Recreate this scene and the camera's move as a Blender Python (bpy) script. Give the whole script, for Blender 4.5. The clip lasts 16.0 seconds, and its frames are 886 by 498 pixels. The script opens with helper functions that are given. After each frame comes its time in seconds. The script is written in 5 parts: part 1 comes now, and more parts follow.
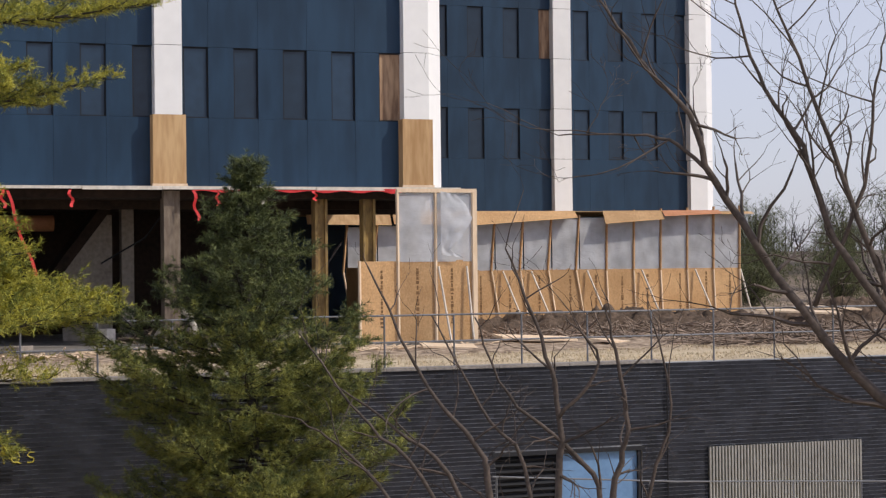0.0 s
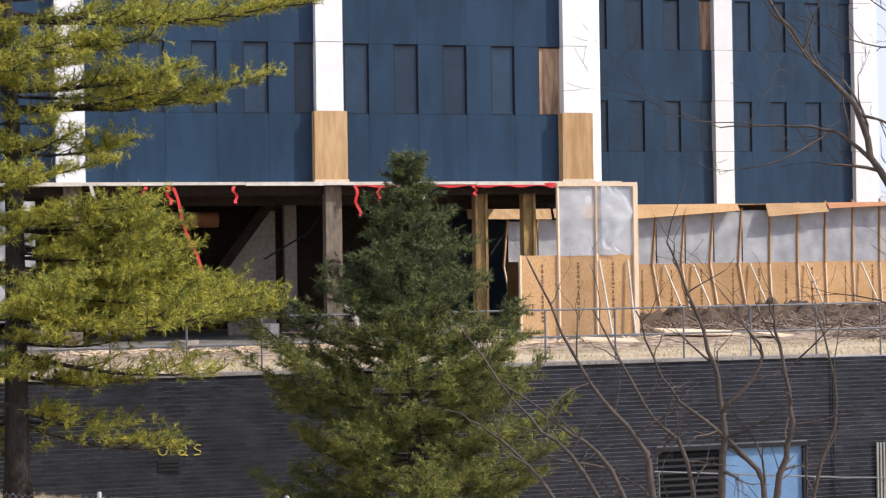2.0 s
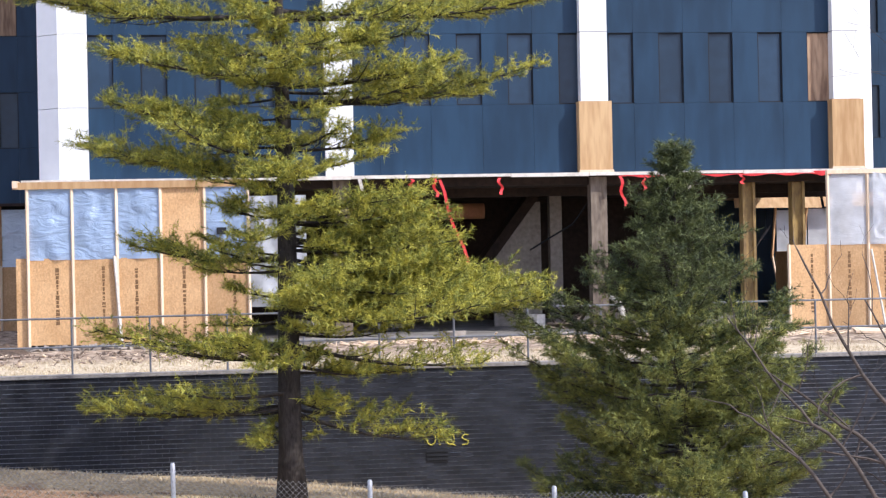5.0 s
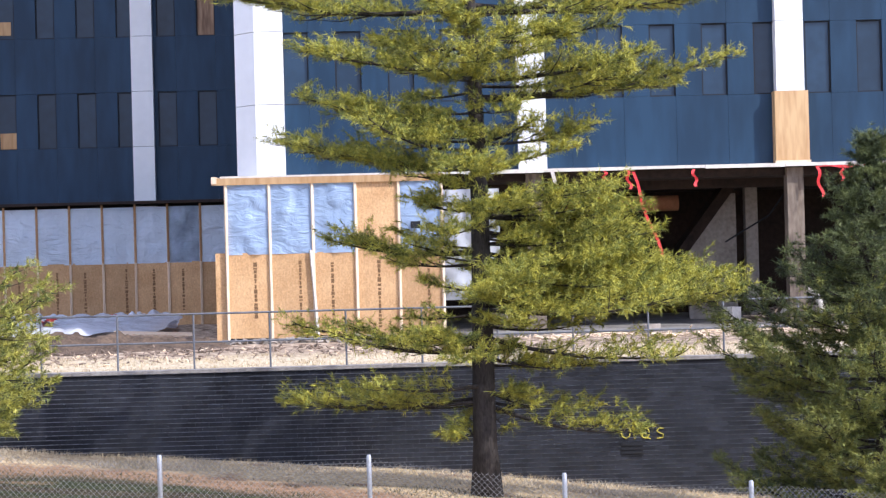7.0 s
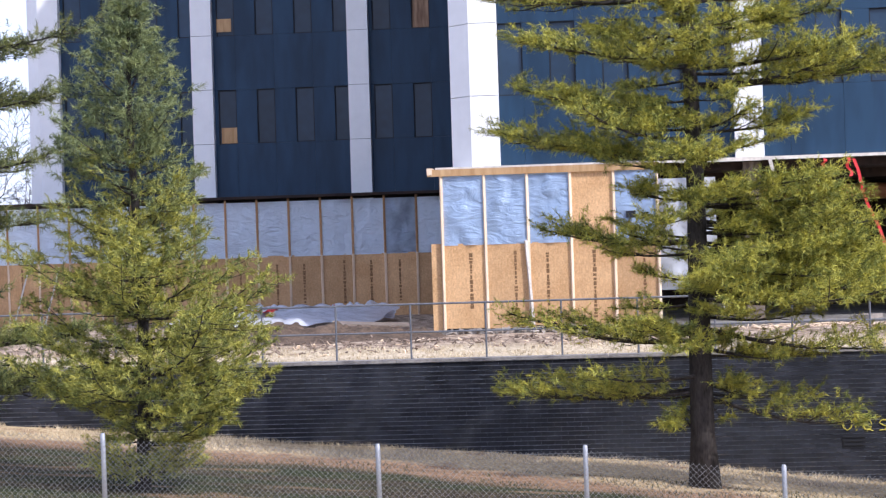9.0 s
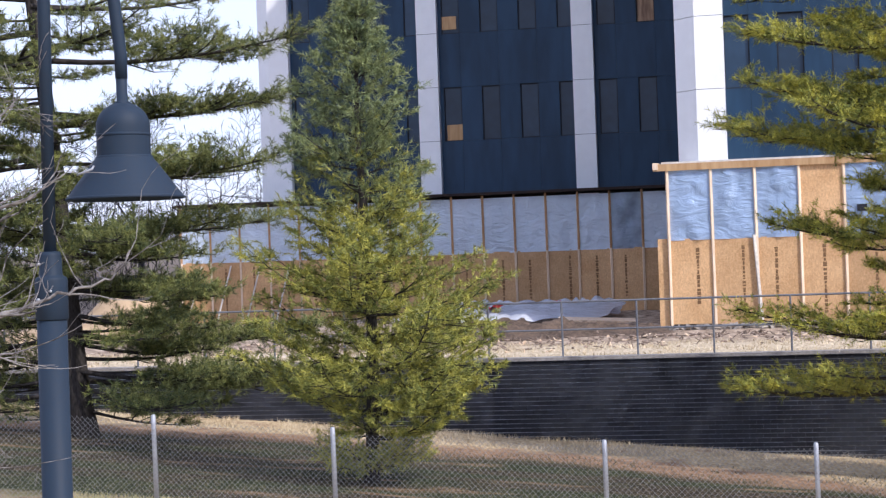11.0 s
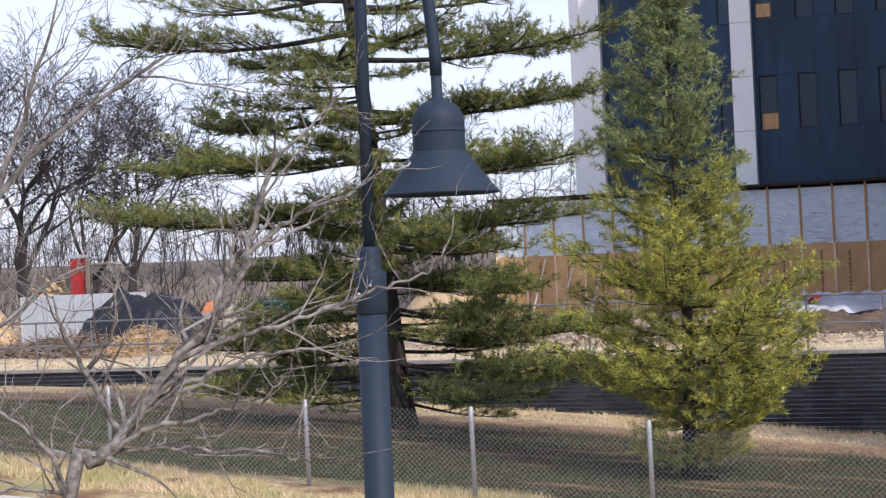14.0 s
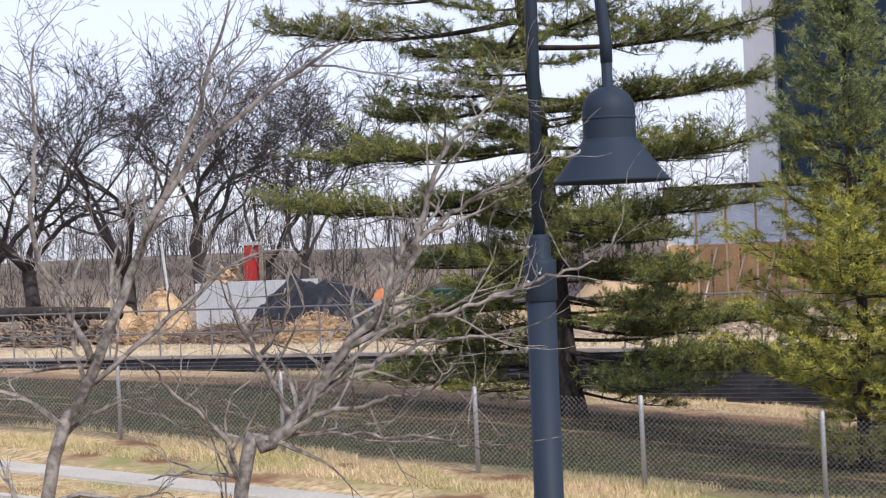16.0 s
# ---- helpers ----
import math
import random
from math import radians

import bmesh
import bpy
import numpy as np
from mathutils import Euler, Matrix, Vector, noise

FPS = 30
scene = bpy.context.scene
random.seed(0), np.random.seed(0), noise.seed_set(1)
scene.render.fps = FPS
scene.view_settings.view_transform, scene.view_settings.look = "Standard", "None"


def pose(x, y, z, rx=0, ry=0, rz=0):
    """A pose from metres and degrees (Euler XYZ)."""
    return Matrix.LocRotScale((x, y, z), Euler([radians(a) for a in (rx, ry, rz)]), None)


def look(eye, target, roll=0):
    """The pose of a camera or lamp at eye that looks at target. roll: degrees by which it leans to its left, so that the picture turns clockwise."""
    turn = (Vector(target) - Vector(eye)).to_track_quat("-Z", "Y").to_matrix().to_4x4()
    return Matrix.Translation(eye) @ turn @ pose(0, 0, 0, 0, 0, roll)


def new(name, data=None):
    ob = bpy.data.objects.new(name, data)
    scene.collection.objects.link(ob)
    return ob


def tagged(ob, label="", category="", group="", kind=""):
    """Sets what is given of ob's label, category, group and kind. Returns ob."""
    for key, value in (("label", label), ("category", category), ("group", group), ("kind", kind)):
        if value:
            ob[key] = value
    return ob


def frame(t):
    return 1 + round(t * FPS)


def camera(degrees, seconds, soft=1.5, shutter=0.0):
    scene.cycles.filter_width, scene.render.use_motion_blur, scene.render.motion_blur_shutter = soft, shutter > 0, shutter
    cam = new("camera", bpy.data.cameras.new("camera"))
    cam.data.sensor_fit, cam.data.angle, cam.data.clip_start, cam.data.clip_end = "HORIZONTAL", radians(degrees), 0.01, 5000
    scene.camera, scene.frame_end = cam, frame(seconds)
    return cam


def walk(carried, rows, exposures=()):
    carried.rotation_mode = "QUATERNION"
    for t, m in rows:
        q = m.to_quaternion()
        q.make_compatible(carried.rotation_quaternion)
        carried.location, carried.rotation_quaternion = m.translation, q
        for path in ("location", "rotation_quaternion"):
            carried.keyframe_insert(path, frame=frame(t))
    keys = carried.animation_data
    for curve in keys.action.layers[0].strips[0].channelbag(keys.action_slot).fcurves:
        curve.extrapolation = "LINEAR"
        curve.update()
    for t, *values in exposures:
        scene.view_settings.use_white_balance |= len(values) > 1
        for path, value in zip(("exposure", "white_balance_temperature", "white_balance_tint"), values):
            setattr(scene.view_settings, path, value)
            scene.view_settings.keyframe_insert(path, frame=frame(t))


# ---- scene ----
cam = camera(27.0, 16.0, soft=1.3)
EYE = (0.0, 0.0, 3.4)
TURNS = [
    (0.0, 90.634, 0.645, -20.857),
    (0.5, 90.612, 0.727, -19.411),
    (1.0, 90.567, 0.745, -18.236),
    (1.5, 90.537, 0.768, -17.038),
    (2.0, 90.522, 0.886, -15.876),
    (2.5, 90.502, 0.952, -14.301),
    (3.0, 90.470, 1.014, -12.936),
    (3.5, 90.447, 1.101, -11.401),
    (4.0, 90.419, 1.130, -10.179),
    (6.5, 90.332, 1.423, -3.212),
    (7.0, 90.306, 1.490, -1.646),
    (7.5, 90.287, 1.553, -0.121),
    (8.0, 90.243, 1.604, 1.441),
    (8.5, 90.180, 1.679, 3.217),
    (9.0, 90.188, 1.797, 5.029),
    (9.5, 90.210, 1.889, 6.814),
    (12.0, 90.240, 2.359, 15.410),
    (12.5, 90.203, 2.560, 17.085),
    (13.0, 90.299, 2.550, 18.746),
    (13.5, 90.408, 2.551, 20.284),
    (14.0, 90.458, 2.630, 21.770),
    (14.5, 90.372, 2.595, 23.198),
    (15.0, 90.382, 2.601, 24.632),
    (15.5, 90.291, 2.455, 25.831),
    (16.0, 90.310, 2.443, 27.038),
]
walk(cam, [(t, pose(*EYE, rx, ry, rz)) for t, rx, ry, rz in TURNS],
     exposures=[(0.0, -0.13, 6600, 9), (1.5, 0.26, 6500, 9), (3.5, 0.55, 6200, 10), (7.0, 0.9, 5750, 12), (9.5, 0.58, 5750, 13), (12.5, 0.43, 5950, 11), (16.0, 0.27, 6350, 10)])

# ---- light ----
SUN_ELEVATION, SUN_AZIMUTH = 42.0, 126.0     # degrees; azimuth from +Y towards +X
world = bpy.data.worlds.new("sky")
scene.world = world
world.use_nodes = True
wn = world.node_tree
sky = wn.nodes.new("ShaderNodeTexSky")
sky.sky_type = "NISHITA"
sky.sun_disc = False
sky.sun_elevation, sky.sun_rotation = radians(SUN_ELEVATION), radians(SUN_AZIMUTH)
sky.dust_density, sky.air_density, sky.ozone_density = 1.0, 1.0, 2.0
pale = wn.nodes.new("ShaderNodeHueSaturation")      # thin high haze
pale.inputs["Saturation"].default_value = 0.5
wn.links.new(sky.outputs[0], pale.inputs["Color"])
tint = wn.nodes.new("ShaderNodeMix")
tint.data_type, tint.blend_type = "RGBA", "MULTIPLY"
tint.inputs[0].default_value = 1.0
tint.inputs[7].default_value = (0.97, 0.955, 1.12, 1)
veil = wn.nodes.new("ShaderNodeMix")                # even veil of thin cloud
veil.data_type = "RGBA"
veil.inputs[0].default_value = 0.4
veil.inputs[7].default_value = (6.0, 6.25, 6.3, 1)
wn.links.new(pale.outputs[0], veil.inputs[6])
wn.links.new(veil.outputs[2], tint.inputs[6])
wn.links.new(tint.outputs[2], wn.nodes["Background"].inputs[0])
wn.nodes["Background"].inputs[1].default_value = 0.138
sun_data = bpy.data.lights.new("sun", "SUN")
sun_data.energy, sun_data.angle, sun_data.color = 3.1, radians(0.5), (1.0, 0.9, 0.78)
sun = new("sun", sun_data)
sa, se = radians(SUN_AZIMUTH), radians(SUN_ELEVATION)
SUN_DIR = Vector((math.sin(sa) * math.cos(se), math.cos(sa) * math.cos(se), math.sin(se)))
sun.matrix_world = look(SUN_DIR * 60, (0, 0, 0))


# ---- materials ----
def material(name, base, rough=0.8, metal=0.0, second=None, scale=3.0, fine=40.0, amount=0.5, bump=0.15, spec=0.4,
             random_value=0.0, per_island=False, stretch=(1, 1, 1), contrast=0.5):
    """A surface with variation at two scales, and a random shade for each object or each joined piece."""
    m = bpy.data.materials.new(name)
    m.use_nodes = True
    nt = m.node_tree
    n, l = nt.nodes, nt.links
    bsdf = n["Principled BSDF"]
    bsdf.inputs["Roughness"].default_value = rough
    bsdf.inputs["Metallic"].default_value = metal
    bsdf.inputs["Specular IOR Level"].default_value = spec
    coord = n.new("ShaderNodeTexCoord")
    mapping = n.new("ShaderNodeMapping")
    mapping.inputs["Scale"].default_value = stretch
    l.new(coord.outputs["Object"], mapping.inputs[0])
    big, small = n.new("ShaderNodeTexNoise"), n.new("ShaderNodeTexNoise")
    for node, sc, det in ((big, scale, 5), (small, fine, 3)):
        node.inputs["Scale"].default_value = sc
        node.inputs["Detail"].default_value = det
        l.new(mapping.outputs[0], node.inputs["Vector"])
    add = n.new("ShaderNodeMath")
    add.operation = "MULTIPLY_ADD"
    l.new(small.outputs[0], add.inputs[0])
    add.inputs[1].default_value = 0.5
    half = n.new("ShaderNodeMath")
    half.operation = "MULTIPLY"
    half.inputs[1].default_value = 0.5
    l.new(big.outputs[0], half.inputs[0])
    l.new(half.outputs[0], add.inputs[2])
    ramp = n.new("ShaderNodeValToRGB")
    ramp.color_ramp.elements[0].position = 0.5 - 0.22 * contrast / 0.5 * 0.6
    ramp.color_ramp.elements[1].position = 0.5 + 0.22 * contrast / 0.5 * 0.6
    second = second or tuple(c * (1 - amount * 0.6) for c in base)
    ramp.color_ramp.elements[0].color = (*second, 1)
    ramp.color_ramp.elements[1].color = (*base, 1)
    l.new(add.outputs[0], ramp.inputs[0])
    out = ramp.outputs[0]
    if random_value:
        if per_island:
            src = n.new("ShaderNodeNewGeometry").outputs["Random Per Island"]
        else:
            src = n.new("ShaderNodeObjectInfo").outputs["Random"]
        rng = n.new("ShaderNodeMapRange")
        rng.inputs["To Min"].default_value, rng.inputs["To Max"].default_value = 1 - random_value, 1 + random_value
        l.new(src, rng.inputs[0])
        hsv = n.new("ShaderNodeHueSaturation")
        l.new(rng.outputs[0], hsv.inputs["Value"])
        l.new(out, hsv.inputs["Color"])
        out = hsv.outputs[0]
    l.new(out, bsdf.inputs["Base Color"])
    if bump:
        b = n.new("ShaderNodeBump")
        b.inputs["Strength"].default_value = bump
        b.inputs["Distance"].default_value = 0.02
        l.new(add.outputs[0], b.inputs["Height"])
        l.new(b.outputs[0], bsdf.inputs["Normal"])
    return m


def ground_material():
    """Dry grass with greener patches, slope grass darkened for tree shade, bare reddish soil, and churned mud on the
    building site.
    """
    m = bpy.data.materials.new("ground_cover")
    m.use_nodes = True
    n, l = m.node_tree.nodes, m.node_tree.links
    bsdf = n["Principled BSDF"]
    bsdf.inputs["Roughness"].default_value = 0.95
    bsdf.inputs["Specular IOR Level"].default_value = 0.1
    coord = n.new("ShaderNodeTexCoord")

    def noise_at(sc, det=6, stretch=None):
        node = n.new("ShaderNodeTexNoise")
        node.inputs["Scale"].default_value, node.inputs["Detail"].default_value = sc, det
        if stretch:
            mp = n.new("ShaderNodeMapping")
            mp.inputs["Scale"].default_value = stretch
            l.new(coord.outputs["Object"], mp.inputs[0])
            l.new(mp.outputs[0], node.inputs["Vector"])
        else:
            l.new(coord.outputs["Object"], node.inputs["Vector"])
        return node.outputs[0]

    def ramp(src, *stops):
        r = n.new("ShaderNodeValToRGB")
        while len(r.color_ramp.elements) < len(stops):
            r.color_ramp.elements.new(0.5)
        for e, (p, c) in zip(r.color_ramp.elements, stops):
            e.position, e.color = p, (*c, 1)
        l.new(src, r.inputs[0])
        return r.outputs[0]

    def mix(fac, a, b):
        x = n.new("ShaderNodeMix")
        x.data_type = "RGBA"
        l.new(fac, x.inputs[0])
        l.new(a, x.inputs[6])
        l.new(b, x.inputs[7])
        return x.outputs[2]

    blades = noise_at(14, 4, (1, 0.35, 1))
    dry = ramp(blades, (0.3, (0.24, 0.165, 0.09)), (0.5, (0.47, 0.36, 0.21)), (0.7, (0.66, 0.54, 0.36)))
    verge = ramp(noise_at(1.1, 6), (0.4, (0.19, 0.11, 0.065)), (0.5, (0.36, 0.29, 0.17)), (0.6, (0.25, 0.25, 0.11)))
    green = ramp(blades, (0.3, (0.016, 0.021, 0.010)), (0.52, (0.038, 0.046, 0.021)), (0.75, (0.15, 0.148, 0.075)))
    soil = ramp(noise_at(9), (0.3, (0.13, 0.075, 0.045)), (0.5, (0.27, 0.17, 0.105)), (0.7, (0.40, 0.27, 0.17)))
    mud = ramp(noise_at(3.5, 8), (0.34, (0.13, 0.095, 0.07)), (0.5, (0.34, 0.265, 0.20)), (0.66, (0.56, 0.46, 0.36)))
    sep = n.new("ShaderNodeSeparateXYZ")
    l.new(coord.outputs["Object"], sep.inputs[0])
    shift = n.new("ShaderNodeMapRange")        # the bare belt below the wall widens to the east
    shift.inputs["From Min"].default_value, shift.inputs["From Max"].default_value = -6.0, 4.0
    shift.inputs["To Min"].default_value, shift.inputs["To Max"].default_value = 0.0, 5.5
    l.new(sep.outputs["X"], shift.inputs[0])
    belt = n.new("ShaderNodeMath")
    l.new(sep.outputs["Y"], belt.inputs[0])
    l.new(shift.outputs[0], belt.inputs[1])

    def zone(lo, hi, wobble, src, along=None):
        """0 below lo, 1 above hi along y, with an uneven edge."""
        w = n.new("ShaderNodeMath")
        w.operation = "MULTIPLY_ADD"
        l.new(noise_at(src, 4), w.inputs[0])
        w.inputs[1].default_value = wobble
        l.new(along or sep.outputs["Y"], w.inputs[2])
        r = n.new("ShaderNodeMapRange")
        r.inputs["From Min"].default_value, r.inputs["From Max"].default_value = lo + wobble / 2, hi + wobble / 2
        l.new(w.outputs[0], r.inputs[0])
        return r.outputs[0]

    # slope behind the fence: green and brown grass, tree shade put into the colours
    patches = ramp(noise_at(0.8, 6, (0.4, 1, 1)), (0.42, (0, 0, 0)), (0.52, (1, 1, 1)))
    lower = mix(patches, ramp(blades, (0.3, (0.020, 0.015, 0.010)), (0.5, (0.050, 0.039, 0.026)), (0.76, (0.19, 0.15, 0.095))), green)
    litter = ramp(noise_at(1.1, 6, (0.35, 1, 1)), (0.58, (0, 0, 0)), (0.66, (1, 1, 1)))
    lower = mix(litter, lower, ramp(noise_at(7, 5), (0.35, (0.10, 0.055, 0.035)), (0.6, (0.27, 0.19, 0.11))))
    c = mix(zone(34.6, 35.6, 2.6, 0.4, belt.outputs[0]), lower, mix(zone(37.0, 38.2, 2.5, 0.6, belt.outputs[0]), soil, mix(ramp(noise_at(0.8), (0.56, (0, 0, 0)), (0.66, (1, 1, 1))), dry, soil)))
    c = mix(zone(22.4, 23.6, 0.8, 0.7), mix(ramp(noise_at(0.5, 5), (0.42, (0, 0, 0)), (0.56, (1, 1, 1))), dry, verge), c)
    pale = ramp(blades, (0.3, (0.34, 0.27, 0.185)), (0.5, (0.55, 0.46, 0.33)), (0.7, (0.70, 0.61, 0.46)))
    c = mix(zone(41.7, 41.9, 0.0, 1), c, pale)
    c = mix(zone(45.5, 47.5, 3.0, 0.5), c, mud)
    c = mix(zone(85, 110, 10.0, 0.05), c, ramp(noise_at(0.05), (0.4, (0.12, 0.10, 0.085)), (0.6, (0.20, 0.17, 0.145))))
    l.new(c, bsdf.inputs["Base Color"])
    b = n.new("ShaderNodeBump")
    b.inputs["Strength"].default_value, b.inputs["Distance"].default_value = 0.8, 0.06
    l.new(noise_at(11, 8), b.inputs["Height"])
    l.new(b.outputs[0], bsdf.inputs["Normal"])
    return m


def osb_material():
    """Oriented strand board: pale flakes of three warm tones with darker gaps."""
    m = material("strand_board", (0.60, 0.385, 0.20), 0.75, second=(0.45, 0.265, 0.12), scale=1.2, fine=18, random_value=0.2, bump=0.1)
    n, l = m.node_tree.nodes, m.node_tree.links
    v = n.new("ShaderNodeTexVoronoi")
    v.inputs["Scale"].default_value = 26
    mp = n.new("ShaderNodeMapping")
    mp.inputs["Scale"].default_value = (1.0, 1.0, 0.45)
    mp.inputs["Rotation"].default_value = (0.2, 0.4, 0.3)
    l.new(n["Texture Coordinate"].outputs["Object"], mp.inputs[0])
    l.new(mp.outputs[0], v.inputs["Vector"])
    bw = n.new("ShaderNodeRGBToBW")
    l.new(v.outputs["Color"], bw.inputs[0])
    rng = n.new("ShaderNodeMapRange")
    rng.inputs["To Min"].default_value, rng.inputs["To Max"].default_value = 0.87, 1.11
    l.new(bw.outputs[0], rng.inputs[0])
    bsdf = n["Principled BSDF"]
    old = bsdf.inputs["Base Color"].links[0].from_socket
    hsv = n.new("ShaderNodeHueSaturation")
    l.new(rng.outputs[0], hsv.inputs["Value"])
    l.new(old, hsv.inputs["Color"])
    l.new(hsv.outputs[0], bsdf.inputs["Base Color"])
    return m


def film_material(name="plastic_film", clear=0.25, tint=(0.80, 0.84, 0.90), crease_by=0.6, rough=0.22):
    """Milky polythene sheeting: part translucent, part clear, with a soft sheen."""
    m = bpy.data.materials.new(name)
    m.use_nodes = True
    n, l = m.node_tree.nodes, m.node_tree.links
    bsdf = n["Principled BSDF"]
    bsdf.inputs["Base Color"].default_value = (*tint, 1)
    bsdf.inputs["Roughness"].default_value = rough
    bsdf.inputs["Specular IOR Level"].default_value = 0.5
    tl, tr = n.new("ShaderNodeBsdfTranslucent"), n.new("ShaderNodeBsdfTransparent")
    tl.inputs[0].default_value = (*tint, 1)
    noise_node = n.new("ShaderNodeTexNoise")
    noise_node.inputs["Scale"].default_value, noise_node.inputs["Detail"].default_value = 1.4, 5
    coord = n.new("ShaderNodeTexCoord")
    l.new(coord.outputs["Object"], noise_node.inputs["Vector"])
    b = n.new("ShaderNodeBump")
    b.inputs["Strength"].default_value, b.inputs["Distance"].default_value = crease_by, 0.1
    crease = n.new("ShaderNodeTexNoise")
    crease.inputs["Scale"].default_value, crease.inputs["Detail"].default_value = 2.3, 3
    crease.inputs["Distortion"].default_value = 2.6
    mp = n.new("ShaderNodeMapping")
    mp.inputs["Rotation"].default_value = (0.0, 0.85, 0.0)
    mp.inputs["Scale"].default_value = (0.55, 1.0, 1.3)
    l.new(coord.outputs["Object"], mp.inputs[0])
    l.new(mp.outputs[0], crease.inputs["Vector"])
    l.new(crease.outputs[0], b.inputs["Height"])
    l.new(b.outputs[0], bsdf.inputs["Normal"])
    m1, m2 = n.new("ShaderNodeMixShader"), n.new("ShaderNodeMixShader")
    m1.inputs[0].default_value = 0.28
    l.new(bsdf.outputs[0], m1.inputs[1])
    l.new(tl.outputs[0], m1.inputs[2])
    rng = n.new("ShaderNodeMapRange")
    rng.inputs["From Min"].default_value, rng.inputs["From Max"].default_value = 0.3, 0.7
    rng.inputs["To Min"].default_value, rng.inputs["To Max"].default_value = clear * 0.4, clear * 1.6
    l.new(noise_node.outputs[0], rng.inputs[0])
    l.new(rng.outputs[0], m2.inputs[0])
    l.new(m1.outputs[0], m2.inputs[1])
    l.new(tr.outputs[0], m2.inputs[2])
    l.new(m2.outputs[0], n["Material Output"].inputs[0])
    return m


def needle_material(name, a, b, value=0.35):
    m = material(name, a, 0.55, second=b, scale=3.2, fine=9, random_value=value, per_island=True, bump=0, contrast=0.3, spec=0.25)
    n, l = m.node_tree.nodes, m.node_tree.links
    tl = n.new("ShaderNodeBsdfTranslucent")
    mx = n.new("ShaderNodeMixShader")
    mx.inputs[0].default_value = 0.09
    src = n["Principled BSDF"].inputs["Base Color"].links[0].from_socket
    l.new(src, tl.inputs[0])
    l.new(n["Principled BSDF"].outputs[0], mx.inputs[1])
    l.new(tl.outputs[0], mx.inputs[2])
    l.new(mx.outputs[0], n["Material Output"].inputs[0])
    return m


GROUND = ground_material()
OSB = osb_material()
FILM = film_material("plastic_film", 0.26, (0.70, 0.73, 0.78), 0.16, 0.3)
FILM_SHED = film_material("shed_film", 0.08, (0.76, 0.87, 1.0), 1.0, 0.12)
FILM_THIN = film_material("thin_clear_film", 0.38, (0.54, 0.66, 0.82), 0.9, 0.15)
# blue of the reflected sky put into the tint of the front sheets
FILM_SKY = film_material("sky_reflection_film", 0.16, (0.46, 0.61, 0.86))
FILM_BLUE = film_material("blue_white_film", 0.03, (0.72, 0.75, 0.84))
ASPHALT = material("asphalt", (0.07, 0.07, 0.072), 0.9, scale=1.0, fine=60)
CONCRETE = material("concrete", (0.52, 0.50, 0.46), 0.85, scale=0.8, fine=25, random_value=0.06)
SLAB = material("dusty_slab", (0.30, 0.285, 0.265), 0.9, second=(0.12, 0.11, 0.1), scale=0.7, fine=9)
MORTAR = material("pale_mortar", (0.46, 0.475, 0.51), 0.95, second=(0.20, 0.21, 0.23), scale=0.6, fine=14, contrast=0.4)
BRICK = material("dark_brick", (0.032, 0.035, 0.046), 0.85, second=(0.015, 0.017, 0.023), spec=0.2, scale=1.5, fine=30, random_value=0.3)
BRICK_MANY = material("dark_brick_run", (0.032, 0.035, 0.046), 0.85, second=(0.015, 0.017, 0.023), spec=0.2, scale=1.5, fine=30, random_value=0.3, per_island=True)
COPING = material("weathered_coping", (0.34, 0.32, 0.30), 0.8, second=(0.18, 0.17, 0.17), scale=0.8, fine=12)
GALV = material("galvanised_steel", (0.42, 0.43, 0.46), 0.5, 0.5, scale=3, fine=30, amount=0.3, bump=0.03)
WIRE = material("galvanised_wire", (0.34, 0.34, 0.34), 0.5, 0.6, scale=3, fine=30, amount=0.3, bump=0)
NAVY = material("navy_cladding", (0.019, 0.050, 0.097), 0.45, second=(0.012, 0.033, 0.066), scale=0.6, fine=2.6, contrast=0.4, bump=0.03, stretch=(1, 1, 0.22), spec=0.28)
NAVY_DEEP = material("navy_window_film", (0.021, 0.046, 0.085), 0.3, second=(0.011, 0.027, 0.052), scale=0.7, fine=3, contrast=0.7, bump=0.05, spec=0.4, random_value=0.3)
DARK_JOINT = material("dark_joint", (0.012, 0.014, 0.02), 0.7, scale=2)
WHITE_PANEL = material("white_column_panel", (0.88, 0.89, 0.90), 0.45, second=(0.80, 0.81, 0.82), scale=0.6, fine=3, bump=0.02, contrast=0.8)
PLY = material("plywood", (0.58, 0.39, 0.205), 0.7, second=(0.40, 0.235, 0.105), scale=1.1, fine=7, stretch=(1, 1, 0.14), random_value=0.1, bump=0.05, contrast=0.4)
LUMBER = material("pine_lumber", (0.80, 0.65, 0.49), 0.75, second=(0.66, 0.50, 0.34), scale=2, fine=14, stretch=(1, 1, 0.15), random_value=0.12, bump=0.05)
WEATHERED_PLY = material("weathered_plywood", (0.46, 0.31, 0.20), 0.85, second=(0.19, 0.115, 0.075), scale=2.2, fine=7, stretch=(1, 1, 0.16), random_value=0.15, bump=0.1, contrast=0.35)
RED_LUMBER = material("reddish_lumber", (0.52, 0.24, 0.13), 0.75, second=(0.40, 0.18, 0.09), scale=2, fine=14, random_value=0.1, bump=0.05)
PALE = material("pale_painted_board", (0.72, 0.67, 0.6), 0.7, scale=2, fine=10, random_value=0.06)
STUD_BROWN = material("brown_stud", (0.50, 0.31, 0.16), 0.8, second=(0.38, 0.22, 0.11), scale=2, fine=14, random_value=0.15, bump=0.05)
INK = material("board_stamp_ink", (0.22, 0.125, 0.06), 0.9, scale=6)
